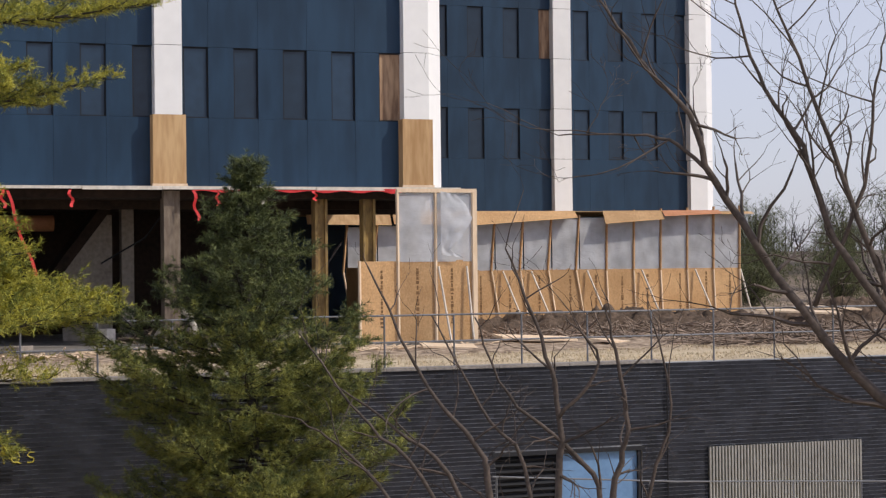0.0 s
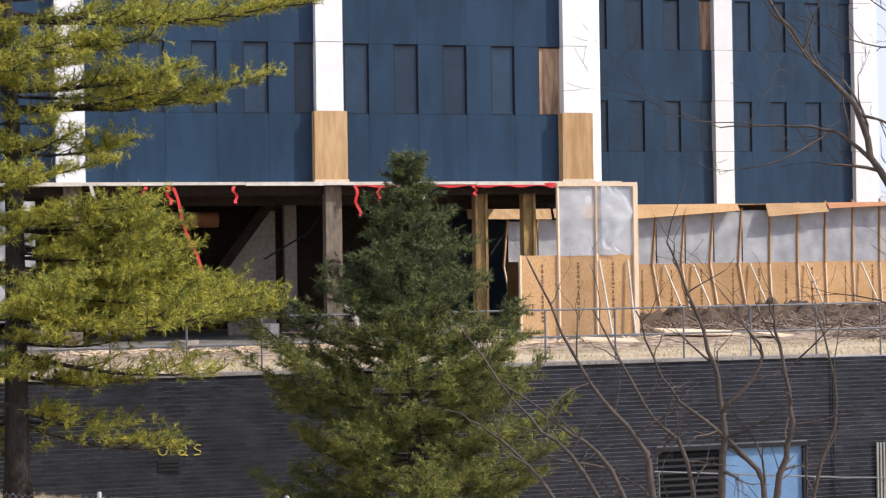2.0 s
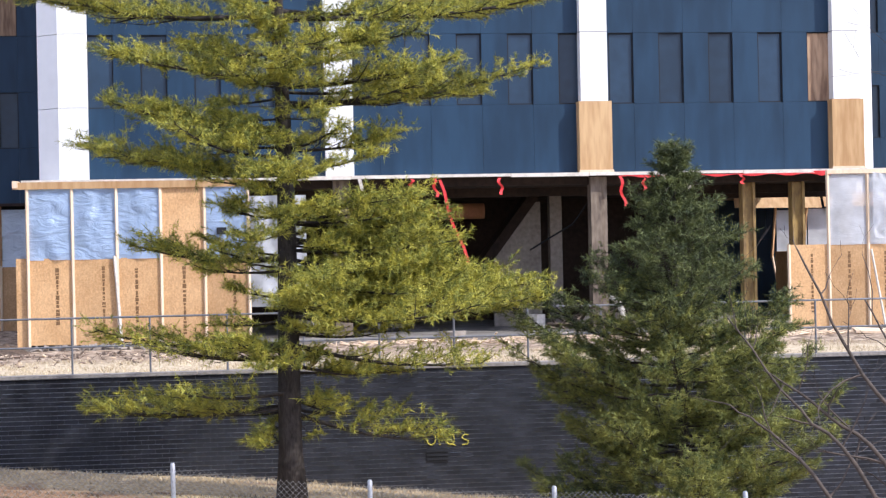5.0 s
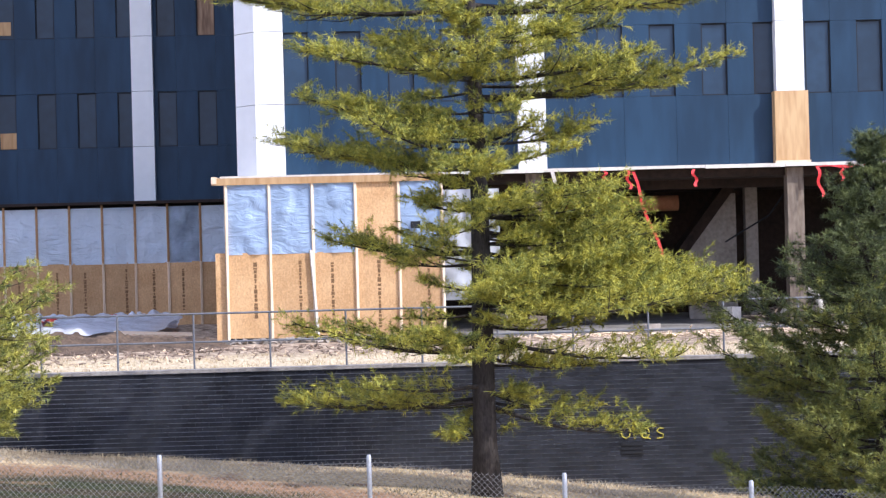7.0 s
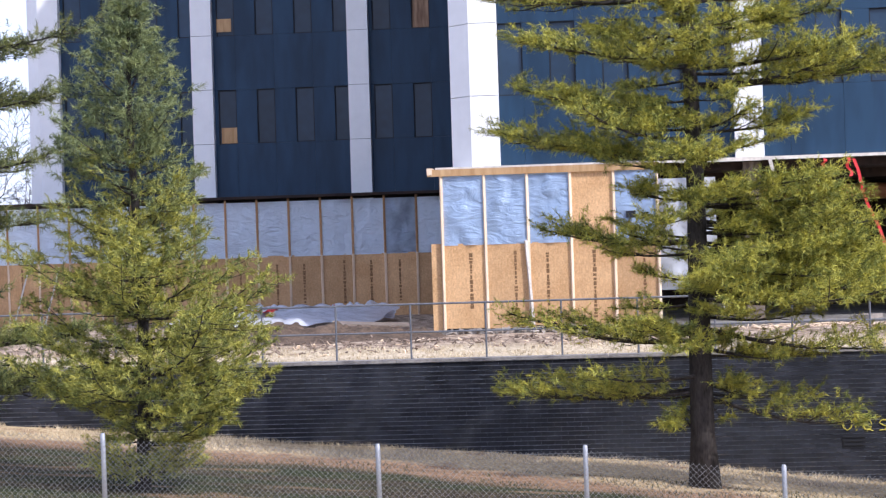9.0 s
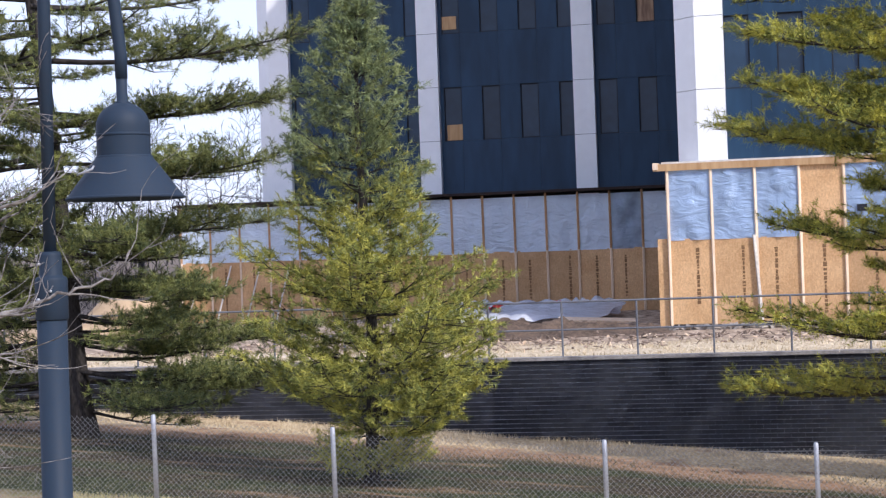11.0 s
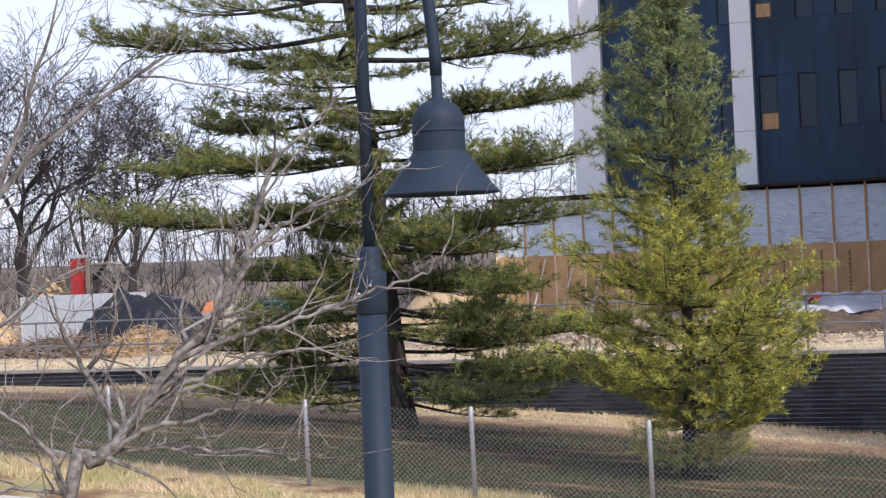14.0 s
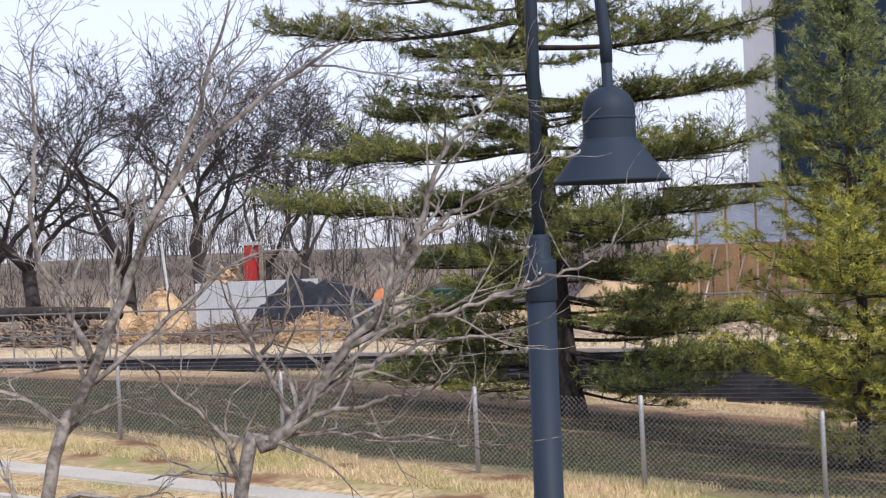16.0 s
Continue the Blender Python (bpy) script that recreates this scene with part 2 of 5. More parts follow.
STEEL_DIRTY = material("stripped_column", (0.24, 0.195, 0.15), 0.8, second=(0.09, 0.065, 0.05), scale=1.5, fine=9, stretch=(1, 1, 0.3))
RUSTY = material("rust_streaked_column", (0.48, 0.33, 0.12), 0.8, second=(0.13, 0.08, 0.045), scale=1.8, fine=8, stretch=(1, 1, 0.4), contrast=0.7)
# one near-black brown for soffit, inner walls, stair, beams and shed roof
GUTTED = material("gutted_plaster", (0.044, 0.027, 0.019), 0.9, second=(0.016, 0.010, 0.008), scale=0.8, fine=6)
BLOCKWORK = material("grey_plaster", (0.36, 0.32, 0.28), 0.9, second=(0.22, 0.19, 0.165), scale=0.6, fine=8)
RED = material("red_flagging", (0.75, 0.045, 0.05), 0.5, scale=4)
BARK = material("pine_bark", (0.058, 0.049, 0.044), 0.95, second=(0.012, 0.010, 0.009), scale=5, fine=30, stretch=(1, 1, 0.3), bump=0.5)
TWIG = material("grey_bark", (0.27, 0.25, 0.237), 0.85, second=(0.07, 0.06, 0.055), scale=5, fine=30, bump=0.4, contrast=0.35)
TWIG_DARK = material("dark_bark", (0.115, 0.09, 0.078), 0.85, second=(0.06, 0.048, 0.042), scale=5, fine=40, bump=0.2)
TWIG_FAR = material("far_bark", (0.052, 0.045, 0.045), 0.9, second=(0.02, 0.018, 0.018), scale=2, fine=20, bump=0)
NEEDLE = needle_material("yellow_green_needles", (0.53, 0.49, 0.08), (0.17, 0.20, 0.05))
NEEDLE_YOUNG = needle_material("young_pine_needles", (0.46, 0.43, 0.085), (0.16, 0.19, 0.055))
NEEDLE_BLUE = needle_material("blue_green_pine_needles", (0.30, 0.335, 0.135), (0.13, 0.17, 0.085))
NEEDLE_DARK = needle_material("dark_green_needles", (0.30, 0.305, 0.075), (0.105, 0.135, 0.05))
NEEDLE_DEEP = needle_material("deep_green_needles", (0.17, 0.195, 0.07), (0.05, 0.068, 0.034))
NEEDLE_MID = needle_material("mid_green_needles", (0.27, 0.28, 0.085), (0.075, 0.10, 0.042))
SCRUB = needle_material("dull_evergreen", (0.13, 0.14, 0.055), (0.055, 0.068, 0.034))
RAIL_PAINT = material("dull_rail_steel", (0.20, 0.21, 0.235), 0.55, 0.3, scale=3, fine=20, bump=0.03)
LAMP_PAINT = material("blue_grey_paint", (0.019, 0.033, 0.056), 0.6, second=(0.022, 0.033, 0.052), scale=5, fine=40, amount=0.2, bump=0.03, spec=0.2)


# ---- mesh helpers ----
class Geo:
    """Gathers boxes, tubes and faces for one mesh."""

    def __init__(self):
        self.v, self.f = [], []

    def box(self, x0, x1, y0, y1, z0, z1, m=None):
        i = len(self.v)
        c = [(x, y, z) for z in (z0, z1) for y in (y0, y1) for x in (x0, x1)]
        if m is not None:
            c = [tuple(m @ Vector(p)) for p in c]
        self.v += c
        self.f += [tuple(i + k for k in q) for q in ((0, 2, 3, 1), (4, 5, 7, 6), (0, 1, 5, 4), (2, 6, 7, 3), (0, 4, 6, 2), (1, 3, 7, 5))]
        return self

    def tube(self, pts, radii, sides=6, cap=True):
        pts = [Vector(p) for p in pts]
        if not hasattr(radii, "__len__"):
            radii = [radii] * len(pts)
        i0 = len(self.v)
        for k, p in enumerate(pts):
            d = (pts[min(k + 1, len(pts) - 1)] - pts[max(k - 1, 0)])
            d = d.normalized() if d.length > 1e-9 else Vector((0, 0, 1))
            a = d.cross(Vector((0.31, 0.95, 0.05)) if abs(d.y) < 0.9 else Vector((1, 0, 0))).normalized()
            b = d.cross(a)
            for s in range(sides):
                w = 2 * math.pi * s / sides
                self.v.append(tuple(p + (a * math.cos(w) + b * math.sin(w)) * radii[k]))
        for k in range(len(pts) - 1):
            for s in range(sides):
                s2 = (s + 1) % sides
                q = i0 + k * sides
                self.f.append((q + s, q + s2, q + sides + s2, q + sides + s))
        if cap:
            self.f.append(tuple(i0 + s for s in range(sides))[::-1])
            self.f.append(tuple(i0 + (len(pts) - 1) * sides + s for s in range(sides)))
        return self

    def lathe(self, cx, cy, profile, sides=32):
        """A surface of revolution about the upright through (cx, cy); profile: (radius, z)."""
        i0 = len(self.v)
        for r, z in profile:
            for s in range(sides):
                w = 2 * math.pi * s / sides
                self.v.append((cx + r * math.cos(w), cy + r * math.sin(w), z))
        for k in range(len(profile) - 1):
            for s in range(sides):
                s2 = (s + 1) % sides
                q = i0 + k * sides
                self.f.append((q + s, q + s2, q + sides + s2, q + sides + s))
        return self

    def face(self, *pts):
        i = len(self.v)
        self.v += [tuple(p) for p in pts]
        self.f.append(tuple(range(i, i + len(pts))))
        return self

    def sheet(self, fn, nu, nv):
        """A grid of nu by nv cells; fn(u, v) gives a point, u and v from 0 to 1."""
        i0 = len(self.v)
        for a in range(nv + 1):
            for b in range(nu + 1):
                self.v.append(tuple(fn(b / nu, a / nv)))
        for a in range(nv):
            for b in range(nu):
                q = i0 + a * (nu + 1) + b
                self.f.append((q, q + 1, q + nu + 2, q + nu + 1))
        return self

    def make(self, name, mat, parent=None, label="", smooth=False):
        me = bpy.data.meshes.new(name)
        me.from_pydata(self.v, [], self.f)
        me.materials.append(mat)
        if smooth:
            me.polygons.foreach_set("use_smooth", [True] * len(me.polygons))
        me.update()
        ob = new(name, me)
        ob.parent = parent
        if label:
            ob["label"] = label
        return ob


def thing(name, label, category, group="", kind="", at=(0, 0, 0)):
    e = new(name)
    e.location = at
    return tagged(e, label, category, group, kind)


def under(ob, parent):
    """Hangs an object that was built in world places under a thing that has a base of its own."""
    ob.parent = parent
    ob.matrix_parent_inverse = Matrix.Translation(parent.location).inverted()
    return ob


def lerp(x, pts):
    return float(np.interp(x, [p[0] for p in pts], [p[1] for p in pts]))


# ---- ground ----
FENCE_Y, WALL_Y = 22.5, 41.7
FENCE_GROUND = [(-90, 3.5), (-35, 1.9), (-17, 0.9), (-14.2, 0.7), (-8.7, 0.32), (-6.3, 0.14), (-2.9, -0.08), (2, -0.42), (4.4, -0.6), (12, -1.1), (30, -2.2), (90, -3)]
WALL_GROUND = [(-90, 1.2), (-34, 0.75), (-22.8, 0.5), (-16.6, -0.08), (-12.8, -0.32), (-6.2, -0.86), (0, -1.3), (5, -1.85), (12, -2.6), (20, -3.4), (90, -3.6)]


def ground_z(x, y):
    zf = lerp(x, FENCE_GROUND)
    if y <= FENCE_Y:
        return zf - min(0.16, (FENCE_Y - y) * 0.06)
    if y < WALL_Y + 0.34:
        k = (y - FENCE_Y) / (WALL_Y - FENCE_Y)
        return zf * (1 - k) + lerp(x, WALL_GROUND) * k + 0.05 * noise.noise((x * 0.5, y * 0.5, 0))
    base = lerp(y, [(WALL_Y, 0.98), (50, 1.12), (53, 1.18), (200, 1.2)])
    if 44 < y < 100:
        base += 0.10 * min(1, (y - 44) / 3) * (noise.noise((x * 0.45, y * 0.45, 3)) + 0.5 * noise.noise((x * 1.4, y * 1.4, 7)))
        if -4.9 < x < 21.5 and y > 51.5:
            base = 1.15
    if y > 88:
        k = min(1.0, (y - 88) / 40)
        base += 3.6 * k * k * (3 - 2 * k) + 0.5 * k * noise.noise((x * 0.03, y * 0.03, 1))
    return base


xs = sorted(set([-2500, -1200, -500, -250, -150, -110] + [round(-90 + 0.9 * i, 3) for i in range(201)] + [110, 150, 250, 500, 1200, 2500]))
ys = sorted(set([-600, -200, -60, -20, -5, 2, 6, 9.6] + [18.1 + 0.6 * i for i in range(39)] + [WALL_Y + 0.3, WALL_Y + 0.38]
                + [WALL_Y + 0.5 + 0.5 * i for i in range(78)] + [84, 90, 100, 120, 160, 250, 450, 900, 1800, 3200]))
ys = [y for y in ys if not (WALL_Y - 0.15 < y < WALL_Y + 0.0)]
g = Geo()
nx = len(xs)
for y in ys:
    for x in xs:
        zz = ground_z(x, y)
        if 9.0 < y < 18.3:
            zz -= 0.25
        g.v.append((x, y, zz))
for a in range(len(ys) - 1):
    for b in range(nx - 1):
        q = a * nx + b
        g.f.append((q, q + 1, q + nx + 1, q + nx))
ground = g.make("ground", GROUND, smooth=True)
tagged(ground, "dry winter grass, bare soil and churned site mud", "ground", kind="structure")


def strip(name, mat, y0, y1, lift, thick, label, category, x0=-60, x1=60, step=3.0):
    """A paved strip that follows the road's fall."""
    gg = Geo()
    n = int((x1 - x0) / step)
    for i in range(n + 1):
        x = x0 + i * step
        z = ground_z(x, 20.0) + lift
        gg.v += [(x, y0, z - thick), (x, y0, z), (x, y1, z), (x, y1, z - thick)]
    for i in range(n):
        q = i * 4
        for s in range(3):
            gg.f.append((q + s, q + 4 + s, q + 5 + s, q + 1 + s))
    return tagged(gg.make(name, mat), label, category, kind="structure")


strip("road", ASPHALT, 9.4, 18.06, -0.13, 0.1, "grey asphalt road falling gently beside the verge", "road")
strip("kerb", CONCRETE, 18.06, 18.22, 0.03, 0.3, "pale concrete kerb along the road", "kerb")
pavement = strip("pavement", CONCRETE, 19.75, 21.2, 0.0, 0.12, "pale concrete pavement between grass verges", "pavement")
for i in range(26):
    x = -30 + i * 1.52
    za, zb = ground_z(x, 20.0), ground_z(x + 1.5, 20.0)
    gg = Geo()
    gg.v = [(x, 19.76, za - 0.02), (x + 1.5, 19.76, zb - 0.02), (x + 1.5, 21.19, zb - 0.02), (x, 21.19, za - 0.02),
            (x, 19.76, za + 0.03), (x + 1.5, 19.76, zb + 0.03), (x + 1.5, 21.19, zb + 0.03), (x, 21.19, za + 0.03)]
    gg.f = [(4, 5, 6, 7), (0, 1, 5, 4), (1, 2, 6, 5), (2, 3, 7, 6), (3, 0, 4, 7)]
    gg.make("paving_slab", CONCRETE, pavement)

# ---- retaining wall ----
wall = Geo()
WX0, WX1, WTOP = -60.0, 45.0, 0.98
wall.box(WX0, 17.2, WALL_Y + 0.012, WALL_Y + 0.4, -4.2, WTOP)
wall.box(17.2, 21.2, WALL_Y + 0.012, WALL_Y + 0.4, -1.16, WTOP)
wall.box(17.2, 21.2, WALL_Y + 0.25, WALL_Y + 0.4, -4.2, -1.16)
wall.box(21.2, WX1, WALL_Y + 0.012, WALL_Y + 0.4, -4.2, WTOP)
wall_ob = tagged(wall.make("wall_retaining", MORTAR), "long dark brick retaining wall with pale mortar joints", "wall", kind="structure")
cop = Geo()
x = WX0
while x < 21.8:
    cop.box(x, min(x + 2.39, 21.8), WALL_Y - 0.05, WALL_Y + 0.42, WTOP, WTOP + 0.07)
    x += 2.4
cop.make("coping", COPING, wall_ob, "weathered grey coping slabs")
# thin dark rod added to draw the upright joint in the wall
pipe = Geo().tube([(21.9, WALL_Y - 0.05, -3.4), (21.9, WALL_Y - 0.05, 0.95)], 0.018, 8)
pipe.make("downpipe", DARK_JOINT, wall_ob, "thin dark rod drawn for an upright wall joint")

# ---- office building: a front block and two wings set back ----
FRONT_Y, WING_Y, STOREY, TOP = 54.5, 72.0, 4.28, 33.0
SILLS = [8.05 + STOREY * k for k in range(6)]
WIN_H = 2.14
building = thing("office_building", "navy-clad office block with white columns and a gutted ground floor", "building", at=(8, 60, 1.15))


def bpart(gg, name, mat, label="", smooth=False, parent=None):
    ob = gg.make(name, mat, smooth=smooth)
    if label:
        ob["label"] = label
    return under(ob, parent or building)


def child(gg, name, mat, holder, label=""):
    """A piece of a part of the building."""
    o = gg.make(name, mat)
    o.parent = holder
    if label:
        o["label"] = label
    return o


def facade(x0, x1, y, z0, openings, seams):
    """Navy cladding panels before a dark backing: spandrels between rows of windows and piers between windows."""
    backing = bpart(Geo().box(x0, x1, y + 0.26, y + 0.3, z0, TOP), "facade", DARK_JOINT, "navy blue panelled facade")
    rows = [z0] + [z for s in SILLS for z in (s, s + WIN_H)] + [TOP]
    j = 0.003
    for k in range(0, len(rows) - 1, 2):
        edges = [x0] + [s for s in seams if x0 < s < x1] + [x1]
        for a, b in zip(edges[:-1], edges[1:]):
            child(Geo().box(a + j, b - j, y, y + 0.25, rows[k] + j, rows[k + 1] - j), "panel", NAVY, backing)
    for s in SILLS:
        left = x0
        for a, b in list(openings) + [(x1, x1)]:
            if a - left > 0.03:
                child(Geo().box(left + 0.004, a - 0.004, y, y + 0.25, s + j, s + WIN_H - j), "panel", NAVY, backing)
            left = b


def window(a, b, y, s, mat=NAVY_DEEP, boarded=False):
    w = bpart(Geo().box(a, b, y + 0.09, y + 0.12, s, s + WIN_H), "window", mat, "weathered plywood board" if boarded else "")
    fr = Geo()
    for q in ((a, a + 0.035, s, s + WIN_H), (b - 0.035, b, s, s + WIN_H), (a + 0.035, b - 0.035, s, s + 0.035), (a + 0.035, b - 0.035, s + WIN_H - 0.035, s + WIN_H)):
        fr.box(q[0], q[1], y + 0.045, y + 0.089, q[2], q[3])
    o = fr.make("window_frame", DARK_JOINT)
    o.parent = w
    return w


def column(cx, y, z0, chamfer=0, depth=0.32, width=0.83):
    """A white panelled column; chamfer 1 or -1 adds the slanting corner face to its right or left."""
    j = 0.008
    zs = [z0] + [z for s in SILLS for z in (s, s + WIN_H) if z > z0 + 0.4] + [TOP + 0.3]
    h = width / 2
    core = bpart(Geo().box(cx - h + 0.02, cx + h - 0.02, y - depth + 0.02, y + 0.28, z0 + 0.01, TOP), "column", DARK_JOINT, "white panelled column")
    for a, b in zip(zs[:-1], zs[1:]):
        a, b = a + j, b - j
        child(Geo().box(cx - h, cx + h, y - depth, y + 0.3, a, b), "panel", WHITE_PANEL, core)
        if chamfer:
            e = cx + chamfer * (h + 0.004)
            o = e + chamfer * 0.62
            pts = [(e, y - depth + 0.02), (o, y - depth + 0.64), (o, y + 1.2), (e, y + 1.2)]
            if chamfer < 0:
                pts = pts[::-1]
            gg = Geo()
            if a < 8.5 and z0 > 7:
                a = 5.98
            gg.v = [(px, py, a) for px, py in pts] + [(px, py, b) for px, py in pts]
            gg.f = [(0, 1, 5, 4), (1, 2, 6, 5), (2, 3, 7, 6), (3, 0, 4, 7), (4, 5, 6, 7), (3, 2, 1, 0)]
            child(gg, "corner_panel", WHITE_PANEL, core)
    return core


def ply_box(cx, y):
    gg = Geo()
    gg.box(cx - 0.5, cx + 0.5, y - 0.41, y - 0.39, 5.98, 8.1)
    gg.box(cx - 0.5, cx - 0.48, y - 0.39, y + 0.02, 5.98, 8.1)
    gg.box(cx + 0.48, cx + 0.5, y - 0.39, y + 0.02, 5.98, 8.1)
    b = bpart(gg, "column_boxing", PLY, "plywood boxing round a column foot")
    t = Geo().box(cx - 0.53, cx + 0.53, y - 0.44, y - 0.415, 5.96, 6.04).make("batten", LUMBER)
    t.parent = b


# front block
FRONT_COLS = [-3.44, 4.32, 12.07, 20.02]
opens = []
for c0 in FRONT_COLS[:3]:
    for k in range(5):
        m = c0 + 0.80 + 1.552 * k
        opens.append((m - 0.38, m + 0.38))
facade(-3.9, 20.5, FRONT_Y, 5.95, opens, [b for a, b in opens])
for r, s in enumerate(SILLS):
    for k, (a, b) in enumerate(opens):
        ply = (r, k) in ((0, 14), (2, 3))
        window(a, b, FRONT_Y, s, WEATHERED_PLY if ply else NAVY_DEEP, ply)
FRONT_FACES = [-3.41, 4.28, 11.96, 19.82]
for i, cx in enumerate(FRONT_FACES):
    column(cx, FRONT_Y, 5.97 if i in (0, 1) else 8.08, {0: -1, 3: 1}.get(i, 0))
for cx in FRONT_FACES[2:]:
    ply_box(cx, FRONT_Y)
bpart(Geo().box(-4.2, -3.9, FRONT_Y + 0.6, 90, 5.95, TOP), "side_wall", NAVY)
bpart(Geo().box(20.5, 20.8, FRONT_Y + 0.6, 90, 5.95, TOP), "side_wall", NAVY)
bpart(Geo().box(-4.3, 20.9, FRONT_Y - 0.1, 90, TOP, TOP + 0.5), "roof", CONCRETE)
bpart(Geo().box(-4.2, 20.8, FRONT_Y - 0.02, 90, 5.62, 5.94), "soffit_slab", GUTTED, "dark brown slab underside")
lip = Geo()
for k in range(11):
    x = -4.9 + 2.37 * k
    lip.box(x + 0.005, x + 2.36, FRONT_Y - 0.62, FRONT_Y - 0.55, 5.85 + 0.012 * (k % 3), 5.96)
lip.box(-4.9, 21.0, FRONT_Y - 0.55, FRONT_Y - 0.03, 5.9, 5.94)
bpart(lip, "edge_board", PALE, "pale timber boards along the slab edge")
bpart(Geo().box(-4.8, 21.4, 51.9, 90, 0.4, 1.22), "floor_slab", SLAB, "dusty concrete floor slab")
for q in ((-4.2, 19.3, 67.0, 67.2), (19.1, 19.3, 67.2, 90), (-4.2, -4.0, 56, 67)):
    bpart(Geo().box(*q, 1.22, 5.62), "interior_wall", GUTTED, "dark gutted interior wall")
for cx, cy, w in ((12.05, FRONT_Y - 0.1, 0.26), (4.32, FRONT_Y - 0.1, 0.26), (19.9, FRONT_Y + 0.4, 0.25)):
    gg = Geo().box(cx - w, cx + w * 0.2, cy - 0.2, cy + 0.3, 1.22, 5.84).box(cx + w * 0.2, cx + w, cy - 0.06, cy + 0.24, 1.22, 5.84)
    bpart(gg, "ground_floor_column", STEEL_DIRTY, "stripped ground-floor column with torn casing")
bpart(Geo().box(11.65, 12.05, 60, 60.4, 1.22, 5.62), "inner_column", BLOCKWORK)
bpart(Geo().box(6.4, 6.8, 61, 61.4, 1.22, 5.62), "inner_column", BLOCKWORK)
for cx in (16.83, 18.4):
    gg = Geo().box(cx - 0.16, cx + 0.16, 54.8, 55.0, 1.22, 5.62).box(cx - 0.2, cx - 0.12, 54.7, 55.1, 1.22, 5.62).box(cx + 0.12, cx + 0.2, 54.7, 55.1, 1.22, 5.62)
    bpart(gg, "rusty_column", RUSTY, "rust-streaked steel column")
st = Geo()
st.v = [(9.75, 60.1, 1.22), (11.35, 60.1, 1.22), (11.35, 60.1, 5.3), (11.1, 60.1, 5.3), (9.75, 60.1, 3.5), (9.75, 60.3, 1.22), (11.35, 60.3, 1.22), (11.35, 60.3, 5.3), (11.1, 60.3, 5.3), (9.75, 60.3, 3.5)]
st.f = [(0, 1, 2, 3, 4), (9, 8, 7, 6, 5), (0, 5, 6, 1), (1, 6, 7, 2), (3, 2, 7, 8), (4, 3, 8, 9), (0, 4, 9, 5)]
bpart(st, "stair_wall", BLOCKWORK, "grey plaster wall under the stair")
run = Geo()
ang = math.atan2(1.9, 1.45)
run.box(-0.3, 3.6, -0.1, 1.2, -0.16, 0.16, pose(9.1, 60.0, 2.85) @ Matrix.Rotation(-ang, 4, "Y"))
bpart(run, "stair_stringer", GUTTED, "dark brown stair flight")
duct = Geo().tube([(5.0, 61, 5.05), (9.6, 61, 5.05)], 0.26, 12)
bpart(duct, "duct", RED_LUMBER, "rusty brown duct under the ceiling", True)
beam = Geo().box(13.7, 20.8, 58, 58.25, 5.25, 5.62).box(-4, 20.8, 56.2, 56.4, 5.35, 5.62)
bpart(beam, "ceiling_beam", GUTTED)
cable = Geo().tube([(10.6, 58, 3.7), (11.2, 58, 4.05), (12.0, 58, 4.5), (12.6, 58, 5.3)], 0.03, 5)
bpart(cable, "hanging_cable", DARK_JOINT)

# wings
RW = [20.0, 26.55, 33.09, 39.65]
LW = [-21.82, -15.63, -9.41, -3.2]
for cols, x0, x1, first, pitch in ((RW, 20.9, 40.0, 0.82, 1.635), (LW, -22.2, -4.3, 0.92, 1.55)):
    opens = []
    for c0 in cols[:3]:
        for k in range(4):
            m = c0 + first + pitch * k
            if x0 < m - 0.5 and m + 0.5 < x1:
                opens.append((m - 0.36, m + 0.36))
    facade(x0, x1, WING_Y, 4.0, opens, [b for a, b in opens])
    for r, s in enumerate(SILLS):
        for k, (a, b) in enumerate(opens):
            mid = (a + b) / 2
            boarded = (r == 1 and (abs(mid - 32.27) < 0.4 or abs(mid + 7.0) < 0.4))
            window(a, b, WING_Y, s, WEATHERED_PLY if boarded else NAVY_DEEP, boarded)
column(26.36, WING_Y, 4.0)
column(32.86, WING_Y, 4.0)
column(39.4, WING_Y, 4.0, 1)
column(-21.8, WING_Y, 4.0, -1)
column(-15.63, WING_Y, 4.0)
column(-9.41, WING_Y, 4.0)
for q in ((20.8, 40.0, WING_Y + 0.3, WING_Y + 0.6), (39.7, 40.2, WING_Y + 1, 88), (-22.2, -4.3, WING_Y + 0.3, WING_Y + 0.6), (-22.4, -21.9, WING_Y + 1, 88)):
    bpart(Geo().box(*q, 1.2, TOP), "wing_wall", NAVY)
bpart(Geo().box(20.9, 40.4, WING_Y - 0.1, 88, TOP, TOP + 0.4), "wing_roof", CONCRETE)
bpart(Geo().box(-22.6, -4.4, WING_Y - 0.1, 88, TOP, TOP + 0.4), "wing_roof", CONCRETE)
for a, b, z0, z1, mat, lab in ((-15.06, -14.48, 12.5, 13.02, PLY, "yellow board in a broken window"), (-14.98, -14.36, 8.08, 8.7, PLY, "plywood patch in a window")):
    bpart(Geo().box(a, b, WING_Y + 0.03, WING_Y + 0.06, z0, z1), "window_patch", mat, lab)


